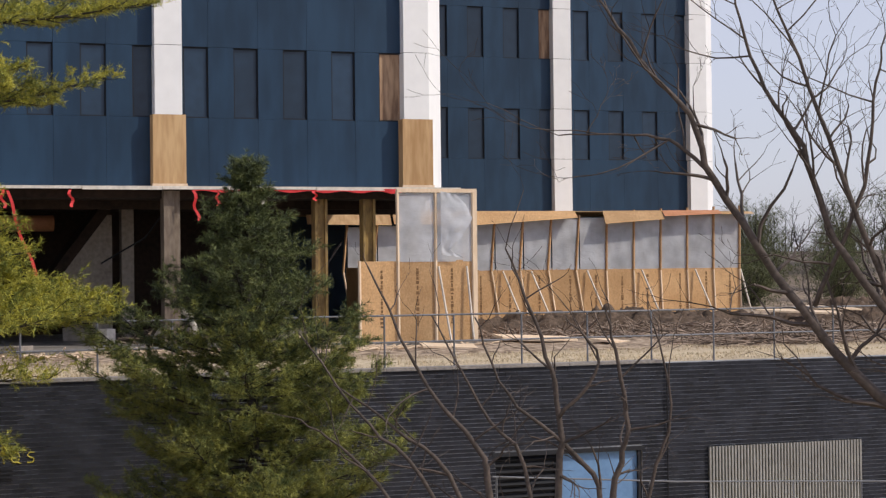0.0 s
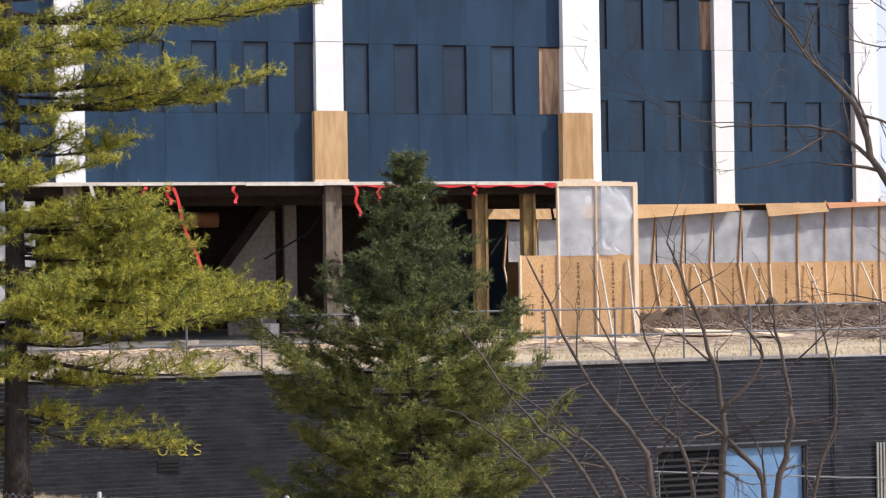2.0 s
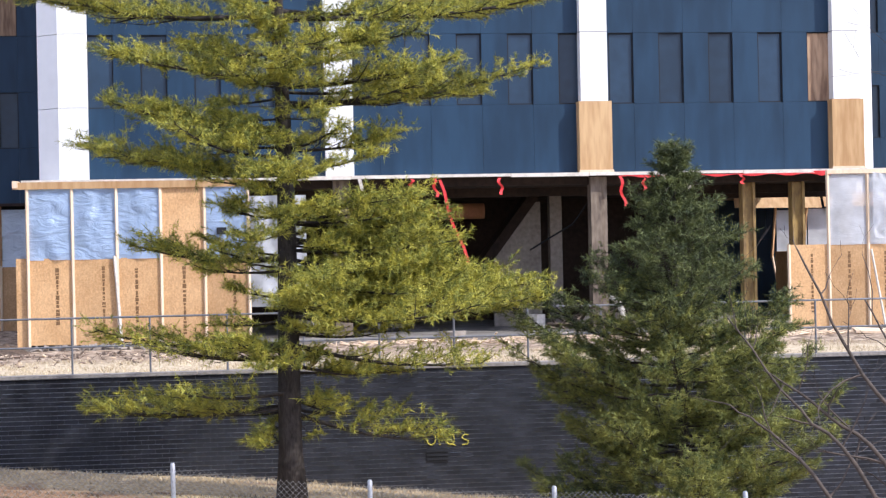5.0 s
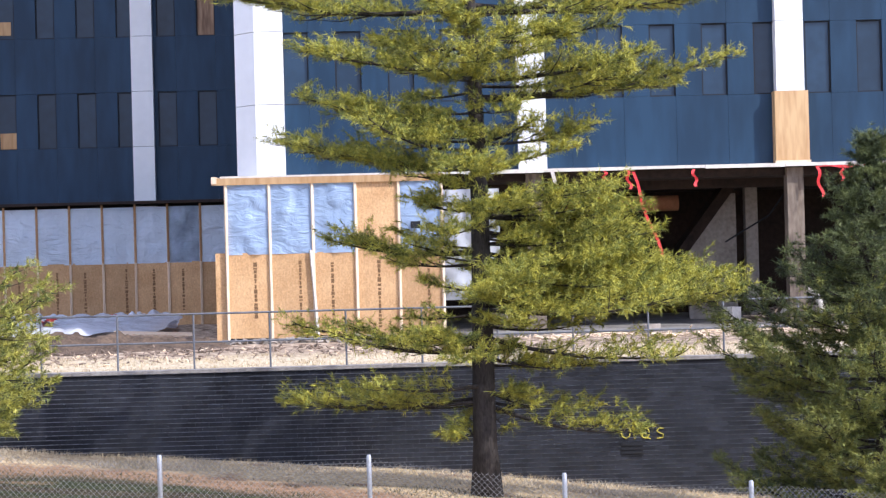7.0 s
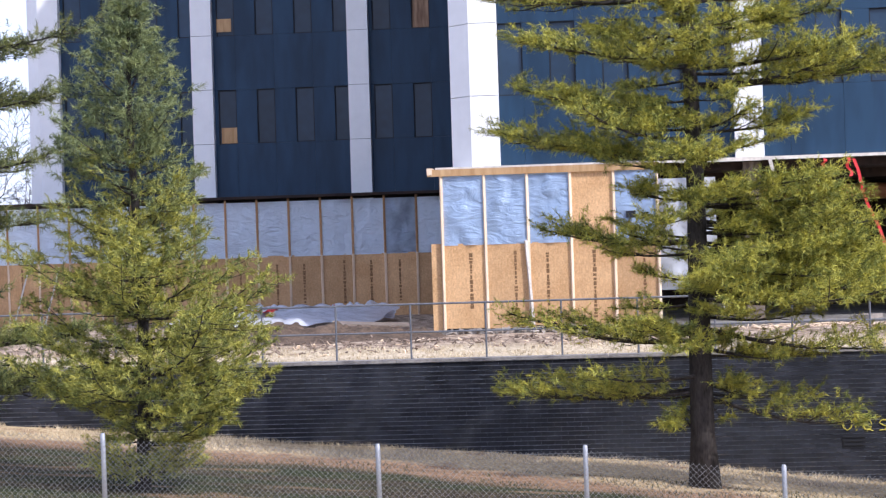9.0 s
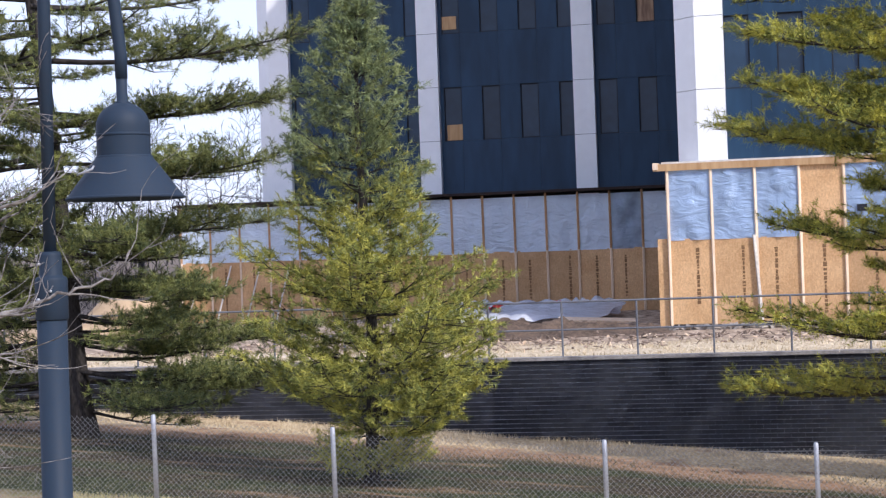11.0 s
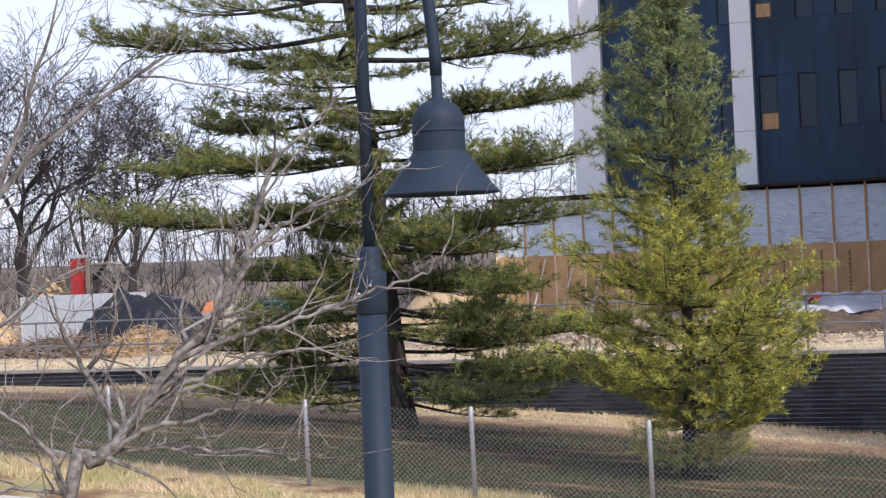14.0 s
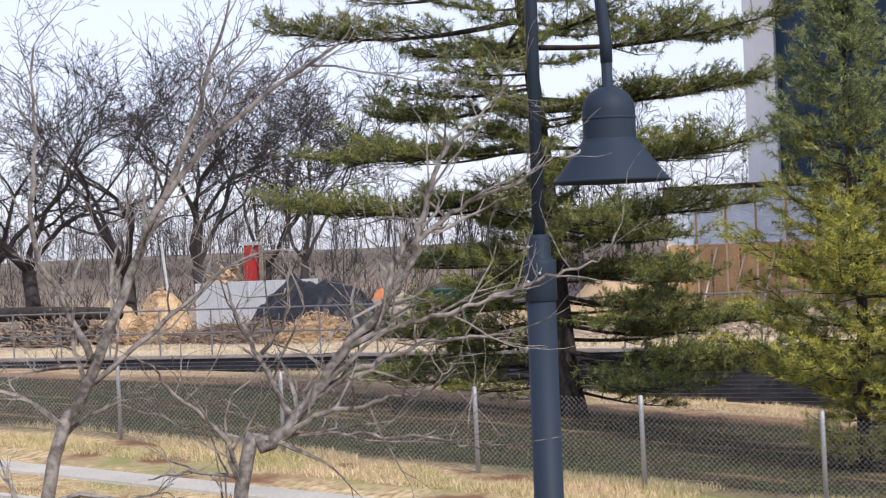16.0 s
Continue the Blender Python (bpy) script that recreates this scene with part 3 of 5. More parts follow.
# ---- timber and plastic hoardings ----
def wrinkled(x0, x1, y, z0, z1, seed, amp=0.05, slant=0.0):
    def fn(u, v):
        e = 4 * u * (1 - u)
        n1 = noise.noise((u * 3 + seed, v * 4, seed * 1.7)) + 0.6 * noise.noise((u * 6 + v * 5, v * 9 - u * 3, seed))
        return (x0 + (x1 - x0) * u + slant * (1 - v), y + amp * e * (n1 - 0.2), z0 + (z1 - z0) * v)
    return Geo().sheet(fn, 12, 16)


def stamp(gg, xm, y, z0, z1, rnd):
    """Unreadable factory print: a column of short dark bars up the board."""
    z = z0 + rnd.uniform(0.1, 0.5)
    while z < z1 - 0.2:
        h = rnd.uniform(0.04, 0.13)
        w = rnd.uniform(0.025, 0.055)
        gg.box(xm - w, xm + w, y - 0.004, y - 0.001, z, z + h)
        z += h + rnd.choice((0.012, 0.02, 0.03, 0.05))


def hoarding(name, label, x0, y, n, z0, zm, zt, kinds, pitch=1.235, rnd=None, lean=None, lower=None, film=FILM, stud=LUMBER):
    """A stud frame clad below with strand board and above with plastic (f), board (b) or nothing (o)."""
    rnd = rnd or random.Random(3)
    h = thing(name, label, "hoarding", at=(x0 + n * pitch / 2, y, z0))

    def add(gg, nm, mat, lab="", smooth=False):
        o = gg.make(nm, mat, smooth=smooth)
        if lab:
            o["label"] = lab
        return under(o, h)
    for k in range(n):
        a, b = x0 + k * pitch, x0 + (k + 1) * pitch
        top = zt(k) if callable(zt) else zt
        if lower is None or lower[k] == "b":
            board = add(Geo().box(a + 0.004, b - 0.004, y, y + 0.012, z0 + rnd.uniform(0, 0.03), zm + rnd.uniform(-0.02, 0.02)), "board", OSB)
            pr = Geo()
            stamp(pr, (a + b) / 2 + rnd.uniform(-0.1, 0.25), y, z0 + 0.1, zm - 0.1, rnd)
            o = pr.make("board_print", INK)
            o.parent = board
            o["kind"] = "stuff"
        kind = kinds[k]
        if kind in "fc":
            add(wrinkled(a + 0.03, b - 0.02, y - 0.005, zm - 0.04, top - 0.1, k * 2.3 + x0, 0.03 if film is FILM else 0.09), "plastic_sheet", film if kind == "f" else FILM_THIN, "wrinkled milky plastic sheeting", True)
        elif kind == "b":
            add(Geo().box(a + 0.004, b - 0.004, y, y + 0.012, zm + 0.005, top - 0.12), "board", OSB)
    for k in range(n + 1):
        x = x0 + k * pitch
        top = zt(k) if callable(zt) else zt
        if kinds[min(k, n - 1)] == "o" and kinds[max(k - 1, 0)] == "o":
            top = zm
        s = lean(k) if lean else rnd.uniform(-0.015, 0.015)
        if lean:
            add(Geo().tube([(x + s, y - 0.05, z0 - 0.05), (x - s * 0.8, y - 0.03, zm + 0.05)], 0.04, 4), "stud", LUMBER)
            add(Geo().tube([(x - s * 0.8, y - 0.03, zm - 0.1), (x, y - 0.03, top)], 0.05, 4), "stud", STUD_BROWN, "brown timber stud")
        else:
            add(Geo().tube([(x + s, y - 0.03, z0 - 0.05), (x + s * 0.3, y - 0.03, zm)], 0.05, 4), "stud", LUMBER)
            add(Geo().tube([(x + s * 0.3, y - 0.03, zm), (x, y - 0.03, top)], 0.05, 4), "stud", stud)
    return h, add


rnd = random.Random(5)
h1, add = hoarding("hoarding", "tall timber hoarding of strand board and milky plastic by the building", -4.66, 53.0, 5, 1.25, 3.7, 5.8, "fffbf", rnd=rnd, film=FILM_SKY)
add(Geo().box(-5.05, 1.6, 52.9, 52.94, 5.66, 5.86), "header_board", PLY)
add(Geo().box(-5.05, -4.9, 52.85, 53.6, 5.7, 5.9), "header_end", LUMBER)
add(Geo().box(-5.0, -4.72, 53.06, 53.075, 1.2, 3.72), "return_board", OSB)
add(Geo().box(-4.72, -4.70, 53.1, 66, 1.2, 5.7), "side_board", OSB)
add(Geo().tube([(-2.1, 52.9, 1.25), (-2.26, 52.93, 3.75)], 0.05, 4), "brace", PALE)
add(wrinkled(1.55, 3.2, 53.4, 2.2, 5.4, 4.4, 0.25), "torn_sheet", FILM, "torn white plastic sheet", True)
add(Geo().box(0.62, 0.9, 52.92, 52.94, 4.3, 4.5), "vent_hole", DARK_JOINT)
add(Geo().box(1.05, 1.25, 52.92, 52.94, 4.28, 4.45), "vent_hole", DARK_JOINT)

h2, add = hoarding("hoarding", "timber hoarding corner with strand board and torn plastic under the block", 17.48, 53.0, 3, 1.2, 3.68, 5.85, "off", rnd=rnd)
add(Geo().box(18.7, 21.3, 52.92, 52.97, 5.76, 5.88), "header_board", LUMBER)
add(Geo().box(21.17, 21.31, 52.93, 53.07, 1.15, 5.84), "corner_post", LUMBER)
for q, (xa, xb) in enumerate(((20.02, 20.35), (20.95, 21.1))):
    add(Geo().tube([(xb, 52.75, 1.2), (xa, 52.93, 3.5)], 0.035, 4), "brace", PALE)
add(Geo().box(21.2, 21.22, 53.1, 65.8, 1.2, 3.5), "side_board", OSB)
flap = Geo().sheet(lambda u, v: (20.08 + u * lerp(v, [(0, 0.75), (0.12, 0.3), (0.3, 0.62), (0.62, 1.0), (0.85, 0.8), (1, 0.5)]), 52.84 - 0.14 * u * (1 - abs(2 * v - 1)) + 0.05 * noise.noise((u * 4, v * 6, 2)), 3.85 + 1.95 * v - 0.1 * u), 10, 24)
add(flap, "torn_flap", FILM, "torn white plastic flap", True)


def right_top(k):
    return 5.12 + 0.045 * k + (0.12 if k > 8 else 0)


h3, add = hoarding("hoarding", "leaning shed front of strand board and plastic before the wing", 21.3, 66.0, 14, 1.15, 3.38, right_top, "f" * 14, pitch=1.2, rnd=rnd, lean=lambda k: 0.22 if k < 9 else 0.05)
for x0, x1, za, zb, top, mat in ((19.6, 22.9, 5.12, 5.08, 5.72, PLY), (23.0, 26.3, 5.12, 5.1, 5.66, OSB), (26.35, 30.6, 5.08, 5.36, 5.64, OSB), (31.8, 34.4, 5.12, 5.3, 5.66, OSB), (34.42, 37.0, 5.42, 5.52, 5.68, RED_LUMBER), (37.02, 38.5, 5.5, 5.52, 5.62, PLY)):
    gg = Geo()
    gg.v = [(x0, 65.45, za), (x1, 65.45, zb), (x1, 65.75, top), (x0, 65.72, top - 0.02), (x0, 65.47, za), (x1, 65.47, zb), (x1, 65.77, top), (x0, 65.74, top - 0.02)]
    gg.f = [(0, 1, 2, 3), (7, 6, 5, 4), (0, 4, 5, 1), (1, 5, 6, 2), (2, 6, 7, 3), (3, 7, 4, 0)]
    add(gg, "roof_sheet", mat, "sagging strand-board roof sheet")
add(Geo().box(19.6, 38.4, 65.78, 72, 5.6, 5.63), "shed_roof", PLY)
for k in (1, 3, 5, 6, 8, 10, 12):
    x = 21.5 + 1.2 * k
    add(Geo().tube([(x + 0.75, 65.3, 1.15), (x + 0.1, 65.93, 3.3)], 0.038, 4), "brace", PALE, "pale timber raking brace")
add(Geo().tube([(38.5, 65.6, 1.15), (38.12, 66, 3.3)], 0.04, 4), "brace", PALE)
add(Geo().box(38.1, 38.12, 66.05, 72, 1.15, 5.6), "side_board", OSB)

h4, add = hoarding("hoarding", "long stud-framed shed front of strand board and plastic", -25.225, 69.0, 17, 1.15, 3.56, 5.72, "ffffffffffffffcfc", pitch=1.213, rnd=rnd, film=FILM_SHED, stud=STUD_BROWN)
add(Geo().box(-25.45, -4.75, 68.7, 72, 5.74, 5.84), "shed_roof", GUTTED, "dark felt shed roof edge")
for k in (0, 1, 2, 3):
    add(Geo().tube([(-24.83 + k * 1.2, 68.3, 1.15), (-24.38 + k * 1.2, 68.93, 3.4)], 0.04, 4), "brace", PALE)
add(Geo().box(-25.245, -25.225, 69.05, 72, 1.15, 5.7), "side_board", OSB)

# red flagging along the slab edge
for x, z, ln, d in ((6.3, 5.83, 0.3, 0), (6.95, 5.85, 0.55, 0.1), (8.9, 5.83, 0.5, 0.1), (12.55, 5.83, 0.9, 0.15), (13.3, 5.83, 0.45, 0), (16.3, 5.83, 0.3, 0.05), (7.1, 5.8, 2.65, 0.88)):
    rib = Geo().sheet(lambda u, v: (x + 0.09 * u + d * v + 0.05 * math.sin(v * 9 + x), FRONT_Y - 0.68 - 0.04 * math.sin(v * 7), z - ln * v), 1, 8)
    tagged(rib.make("flagging_tape", RED), "red flagging tape hanging from the slab edge", "tape", "tapes")
tape = Geo().sheet(lambda u, v: (12.6 + 7.0 * u, FRONT_Y - 0.66, 5.85 + 0.03 * math.sin(u * 40) * v - 0.05 * v), 60, 1)
tape.sheet(lambda u, v: (18.55 + 0.5 * u, FRONT_Y - 0.72 - 0.06 * math.sin(u * 3), 5.9 - 0.16 * v * math.sin(u * 3.0)), 6, 3)
tagged(tape.make("flagging_tape", RED), "red tape stapled along the slab edge", "tape", "tapes")
for x in (4.8, 13.9, 14.6):
    sc = Geo().box(-0.05, 0.05, -0.01, 0.01, -0.6, 0.0, pose(x, FRONT_Y - 0.68, 5.9, 0, -8 - 3 * (x % 3), 0))
    tagged(sc.make("loose_batten", PALE), "pale batten hanging from the slab edge", "batten", "battens")

# ---- railing on the wall ----
railing = thing("railing", "galvanised pipe railing on the retaining wall", "railing", at=(-4, WALL_Y + 0.2, 0.98))
k = 0
x = -40.6
RTOP = 2.3
while x < 36:
    under(Geo().tube([(x, WALL_Y + 0.2, 0.96), (x, WALL_Y + 0.2, RTOP)], 0.024, 8).make("post", RAIL_PAINT), railing)
    x += 1.72 if x < 13 else 1.79
for z, r in ((RTOP, 0.024), (1.66, 0.022)):
    under(Geo().tube([(-42, WALL_Y + 0.2, z), (36, WALL_Y + 0.2, z)], r, 8).make("rail", RAIL_PAINT), railing)

# ---- chain-link fence ----
fence = thing("chain_link_fence", "galvanised chain-link fence with plain posts on the grass slope", "fence", at=(-6, FENCE_Y, 0.1))
POSTS = [-29.0, -26.4, -24.0, -21.9, -19.5, -17.05, -14.17, -11.08, -8.68, -6.29, -2.85, -0.31, 2.07, 4.36, 6.8, 9.2, 11.6, 14.1, 16.5]
FTOPS = [(-29, 2.8), (-17.05, 2.06), (-14.17, 1.88), (-11.08, 1.65), (-8.68, 1.52), (-6.29, 1.32), (-2.85, 1.11), (-0.31, 1.04), (2.07, 0.75), (4.36, 0.59), (16.5, -0.2)]
for x in POSTS:
    zt = lerp(x, FTOPS)
    zb = ground_z(x, FENCE_Y)
    o = Geo().tube([(x, FENCE_Y, zb - 0.1), (x - 0.01, FENCE_Y, zt - 0.02), (x - 0.01, FENCE_Y, zt)], [0.031, 0.031, 0.02], 10).make("post", GALV, smooth=True)
    under(o, fence)
mesh_w = Geo()
step = 0.0718
nwire = int((16.5 + 29) / step)
for i in range(nwire):
    for sgn in (1, -1):
        pts = []
        for q in range(4):
            s = q / 3
            xx = -29 + i * step + sgn * 1.12 * s
            if not -29 <= xx <= 16.5:
                continue
            zt = lerp(xx, FTOPS) - 0.05 - 0.04 * abs(math.sin(xx * 1.29))
            pts.append((xx, FENCE_Y - 0.035 + 0.003 * sgn, zt - 1.12 * (1 - s)))
        if len(pts) > 1:
            mesh_w.tube(pts, 0.0023, 3, cap=False)
under(mesh_w.make("wire_mesh", WIRE), fence)["kind"] = "stuff"

# ---- street lamp ----
lamp = thing("street_lamp", "blue-grey gooseneck street lamp with a bell shade", "street lamp", at=(-3.71, 8.31, 0.2))
PX, PY = -3.72, 8.31
lean = 0.03


def lpart(gg, name, lab="", mat=None):
    o = gg.make(name, mat or LAMP_PAINT, smooth=True)
    for e in o.data.polygons:
        e.use_smooth = True
    if lab:
        o["label"] = lab
    return under(o, lamp)


lpart(Geo().tube([(PX, PY, -0.3), (PX + lean * 0.4, PY, 3.2)], [0.078, 0.072], 24), "pole_base")
lpart(Geo().lathe(PX + 0.014, PY, [(0.0, 3.17), (0.074, 3.17), (0.079, 3.175), (0.079, 3.36), (0.075, 3.375), (0.062, 3.38), (0.056, 3.39), (0.053, 3.48), (0.048, 3.5), (0.0, 3.5)], 28), "pole_collar")
NECK = [(PX + 0.014, PY, 3.48), (PX + 0.025, PY + 0.002, 4.74)]
HX, HY = -3.37, 8.46
for q in range(1, 10):
    w = math.pi * q / 10
    NECK.append((PX + 0.025 + (HX - PX - 0.05) * (1 - math.cos(w)) / 2, PY + (HY - PY) * (1 - math.cos(w)) / 2, 4.74 + 0.19 * math.sin(w)))
NECK += [(HX - 0.02, HY, 4.66), (HX, HY, 4.45), (HX, HY, 4.33)]
lpart(Geo().tube(NECK, 0.031, 14), "gooseneck")
lpart(Geo().lathe(HX, HY, [(0.022, 4.345), (0.027, 4.34), (0.027, 4.22), (0.042, 4.215), (0.042, 4.2)], 20), "neck_socket")
bell = Geo()
bell.lathe(HX, HY, [(0.0, 4.215)] + [(0.131 * math.sin(radians(a)), 4.095 + 0.12 * math.cos(radians(a))) for a in range(12, 91, 13)] + [(0.131, 4.062)], 48)
bell.lathe(HX, HY, [(0.131, 4.062), (0.134, 4.060), (0.134, 4.051), (0.130, 4.047)], 48)
bell.lathe(HX, HY, [(0.130, 4.047), (0.131, 3.955)], 48)
bell.lathe(HX, HY, [(0.131, 3.955), (0.137, 3.953), (0.139, 3.944)], 48)
bell.lathe(HX, HY, [(0.139, 3.944), (0.280, 3.757)], 48)
bell.lathe(HX, HY, [(0.280, 3.757), (0.289, 3.752), (0.289, 3.741), (0.279, 3.741)], 48)
bell.lathe(HX, HY, [(0.279, 3.741), (0.14, 3.93), (0.0, 3.95)], 48)
lpart(bell, "shade", "bell-shaped blue-grey shade")
lpart(Geo().lathe(HX, HY, [(0.0, 3.78), (0.05, 3.785), (0.06, 3.82), (0.03, 3.93)], 16), "bulb_glass", "dull glass bulb", film_material("dull_glass", 0.3, (0.3, 0.3, 0.3)))
clip = Geo().tube([(HX - 0.16, HY - 0.2, 3.86), (HX - 0.12, HY - 0.22, 3.87), (HX - 0.085, HY - 0.2, 3.885), (HX - 0.08, HY - 0.19, 3.9)], 0.006, 5)
lpart(clip, "latch", "small bare metal latch", GALV)
for a, z in ((-1.2, 3.31), (-2.0, 3.27), (-1.9, 3.44)):
    lpart(Geo().tube([(PX + 0.014 + 0.075 * math.cos(a), PY + 0.075 * math.sin(a), z), (PX + 0.014 + 0.09 * math.cos(a), PY + 0.09 * math.sin(a), z)], 0.008, 6), "bolt", "", GALV)


# ---- pines ----
def needle_mesh(name, tufts, count, mat, seed):
    """Brushes of thin needles round twig ends: tufts is a list of (place, direction, size)."""
    rng = np.random.default_rng(seed)
    p = np.array([t[0] for t in tufts])
    d = np.array([t[1] for t in tufts])
    d /= np.linalg.norm(d, axis=1)[:, None] + 1e-9
    size = np.repeat(np.array([t[2] for t in tufts]), count)[:, None]
    n = len(p) * count
    axis = np.repeat(d, count, 0)
    P = np.repeat(p, count, 0) - axis * size * rng.uniform(0.0, 1.5, (n, 1))
    D = axis * 0.8 + rng.normal(0, 0.62, (n, 3))
    D /= np.linalg.norm(D, axis=1)[:, None] + 1e-9
    L = size * rng.uniform(0.75, 1.15, (n, 1))
    face = np.array([0.0, 0.0, 0.9]) + rng.normal(0, 0.75, (n, 3))
    side = np.cross(D, face)
    side /= np.linalg.norm(side, axis=1)[:, None] + 1e-9
    w = 0.0060 * (0.7 + size / 0.3)
    tip = P + D * L
    tip[:, 2] -= 0.12 * L[:, 0]
    v = np.stack([P - side * w, P + side * w, tip], 1).reshape(-1, 3)
    me = bpy.data.meshes.new(name)
    me.vertices.add(len(v))
    me.vertices.foreach_set("co", v.astype(np.float32).ravel())
    me.loops.add(3 * n)
    me.loops.foreach_set("vertex_index", np.arange(3 * n, dtype=np.int32))
    me.polygons.add(n)
    me.polygons.foreach_set("loop_start", np.arange(0, 3 * n, 3, dtype=np.int32))
    me.update(calc_edges=True)
    me.validate()
    me.materials.append(mat)
    return new(name, me)


def clothe_limb(wood, tufts, a, b, rnd, r0, bare=0.3, spread=0.3, sag=0.03, dense=1.0, size=0.17, puff=0.16, curl=0.05):
    """One limb from a to b: side branches in a loose plate, each set with upturned brushes of needles."""
    a, b = Vector(a), Vector(b)
    d = b - a
    L = d.length
    flat = Vector((d.x, d.y, 0)).normalized()
    side = Vector((-flat.y, flat.x, 0))
    ph = rnd.uniform(0, 6)

    def at(s):
        p = a + d * s
        p.z += -sag * math.sin(math.pi * s) * L + curl * L * s ** 3
        return p + side * (0.035 * L * math.sin(s * 5 + ph))
    wood.tube([at(q / 6) for q in range(7)], [r0 * (1 - 0.85 * q / 6) for q in range(7)], 5, cap=False)
    s = bare * rnd.uniform(0.85, 1.15)
    sgn = 1
    while s < 1.0:
        p = at(s)
        sgn = -sgn
        full = 0.55 + 0.6 * (0.5 + 0.5 * math.sin(s * 9 + ph * 3))       # boughs come in bunches
        ln = (spread * L * (1.2 - s) * rnd.uniform(0.5, 1.15) + 0.22) * full
        ang = rnd.uniform(0.4, 1.15)
        dd = (flat * math.cos(ang) + side * sgn * math.sin(ang) + Vector((0, 0, rnd.uniform(-0.2, 0.5)))).normalized()
        q = p + dd * ln + Vector((0, 0, 0.10 * ln))
        wood.tube([p, p + dd * ln * 0.55, q], [r0 * 0.28 + 0.003, r0 * 0.16 + 0.003, 0.003], 3, cap=False)
        n = max(2, int(ln / 0.11 * dense + 0.5))
        for k in range(n):
            w = p.lerp(q, (k + 0.6) / n)
            for _ in range(3):
                tw = Vector((dd.x * 0.8 + rnd.gauss(0, 0.5), dd.y * 0.8 + rnd.gauss(0, 0.5), 0.45 + rnd.gauss(0, 0.28)))
                c = w + tw.normalized() * puff * rnd.uniform(0.3, 1.35)
                tufts.append(((c.x, c.y, c.z), (tw.x, tw.y, tw.z), size * rnd.uniform(0.75, 1.2)))
        s += 0.10 / max(L, 0.6) / dense
    tip = at(1.0)
    for _ in range(6):
        tw = d.normalized() + Vector((rnd.gauss(0, 0.4), rnd.gauss(0, 0.4), 0.4 + rnd.gauss(0, 0.3)))
        c = tip + Vector((rnd.gauss(0, 0.08), rnd.gauss(0, 0.08), rnd.gauss(0.04, 0.06)))
        tufts.append((tuple(c), tuple(tw), size))


def finish_pine(label, base, wood, trunk, tufts, mat, seed, count=20, upper=None):
    """upper: (height, material) for the cooler, darker needles above about that height."""
    tree = thing("pine_tree", label, "tree", at=base)
    under(trunk.make("trunk", BARK, smooth=True), tree)
    under(wood.make("branchwork", BARK, smooth=True), tree)["kind"] = "stuff"
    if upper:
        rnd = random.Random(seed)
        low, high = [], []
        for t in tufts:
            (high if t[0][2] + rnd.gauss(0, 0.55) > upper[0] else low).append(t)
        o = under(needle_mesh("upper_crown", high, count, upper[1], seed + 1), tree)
        o["label"] = "cooler blue-green needles of the upper crown"
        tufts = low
    o = under(needle_mesh("crown", tufts, count, mat, seed), tree)
    o["label"] = "crown of long soft needles in tufts"
    return tree


def wobble_trunk(x, y, z0, z1, r, lean=(0, 0), n=14, seed=0):
    g2 = Geo()
    pts, rad = [], []
    for k in range(n + 1):
        s = k / n
        pts.append((x + lean[0] * s + 0.05 * math.sin(s * 7 + seed), y + lean[1] * s + 0.05 * math.cos(s * 6 + seed), z0 + (z1 - z0) * s))
        rad.append(r * (1.35 if k == 0 else 1) * (1 - 0.88 * s ** 1.1) + 0.012)
    return g2.tube(pts, rad, 12), (lambda z: Vector((np.interp(z, [p[2] for p in pts], [p[0] for p in pts]), np.interp(z, [p[2] for p in pts], [p[1] for p in pts]), z)))


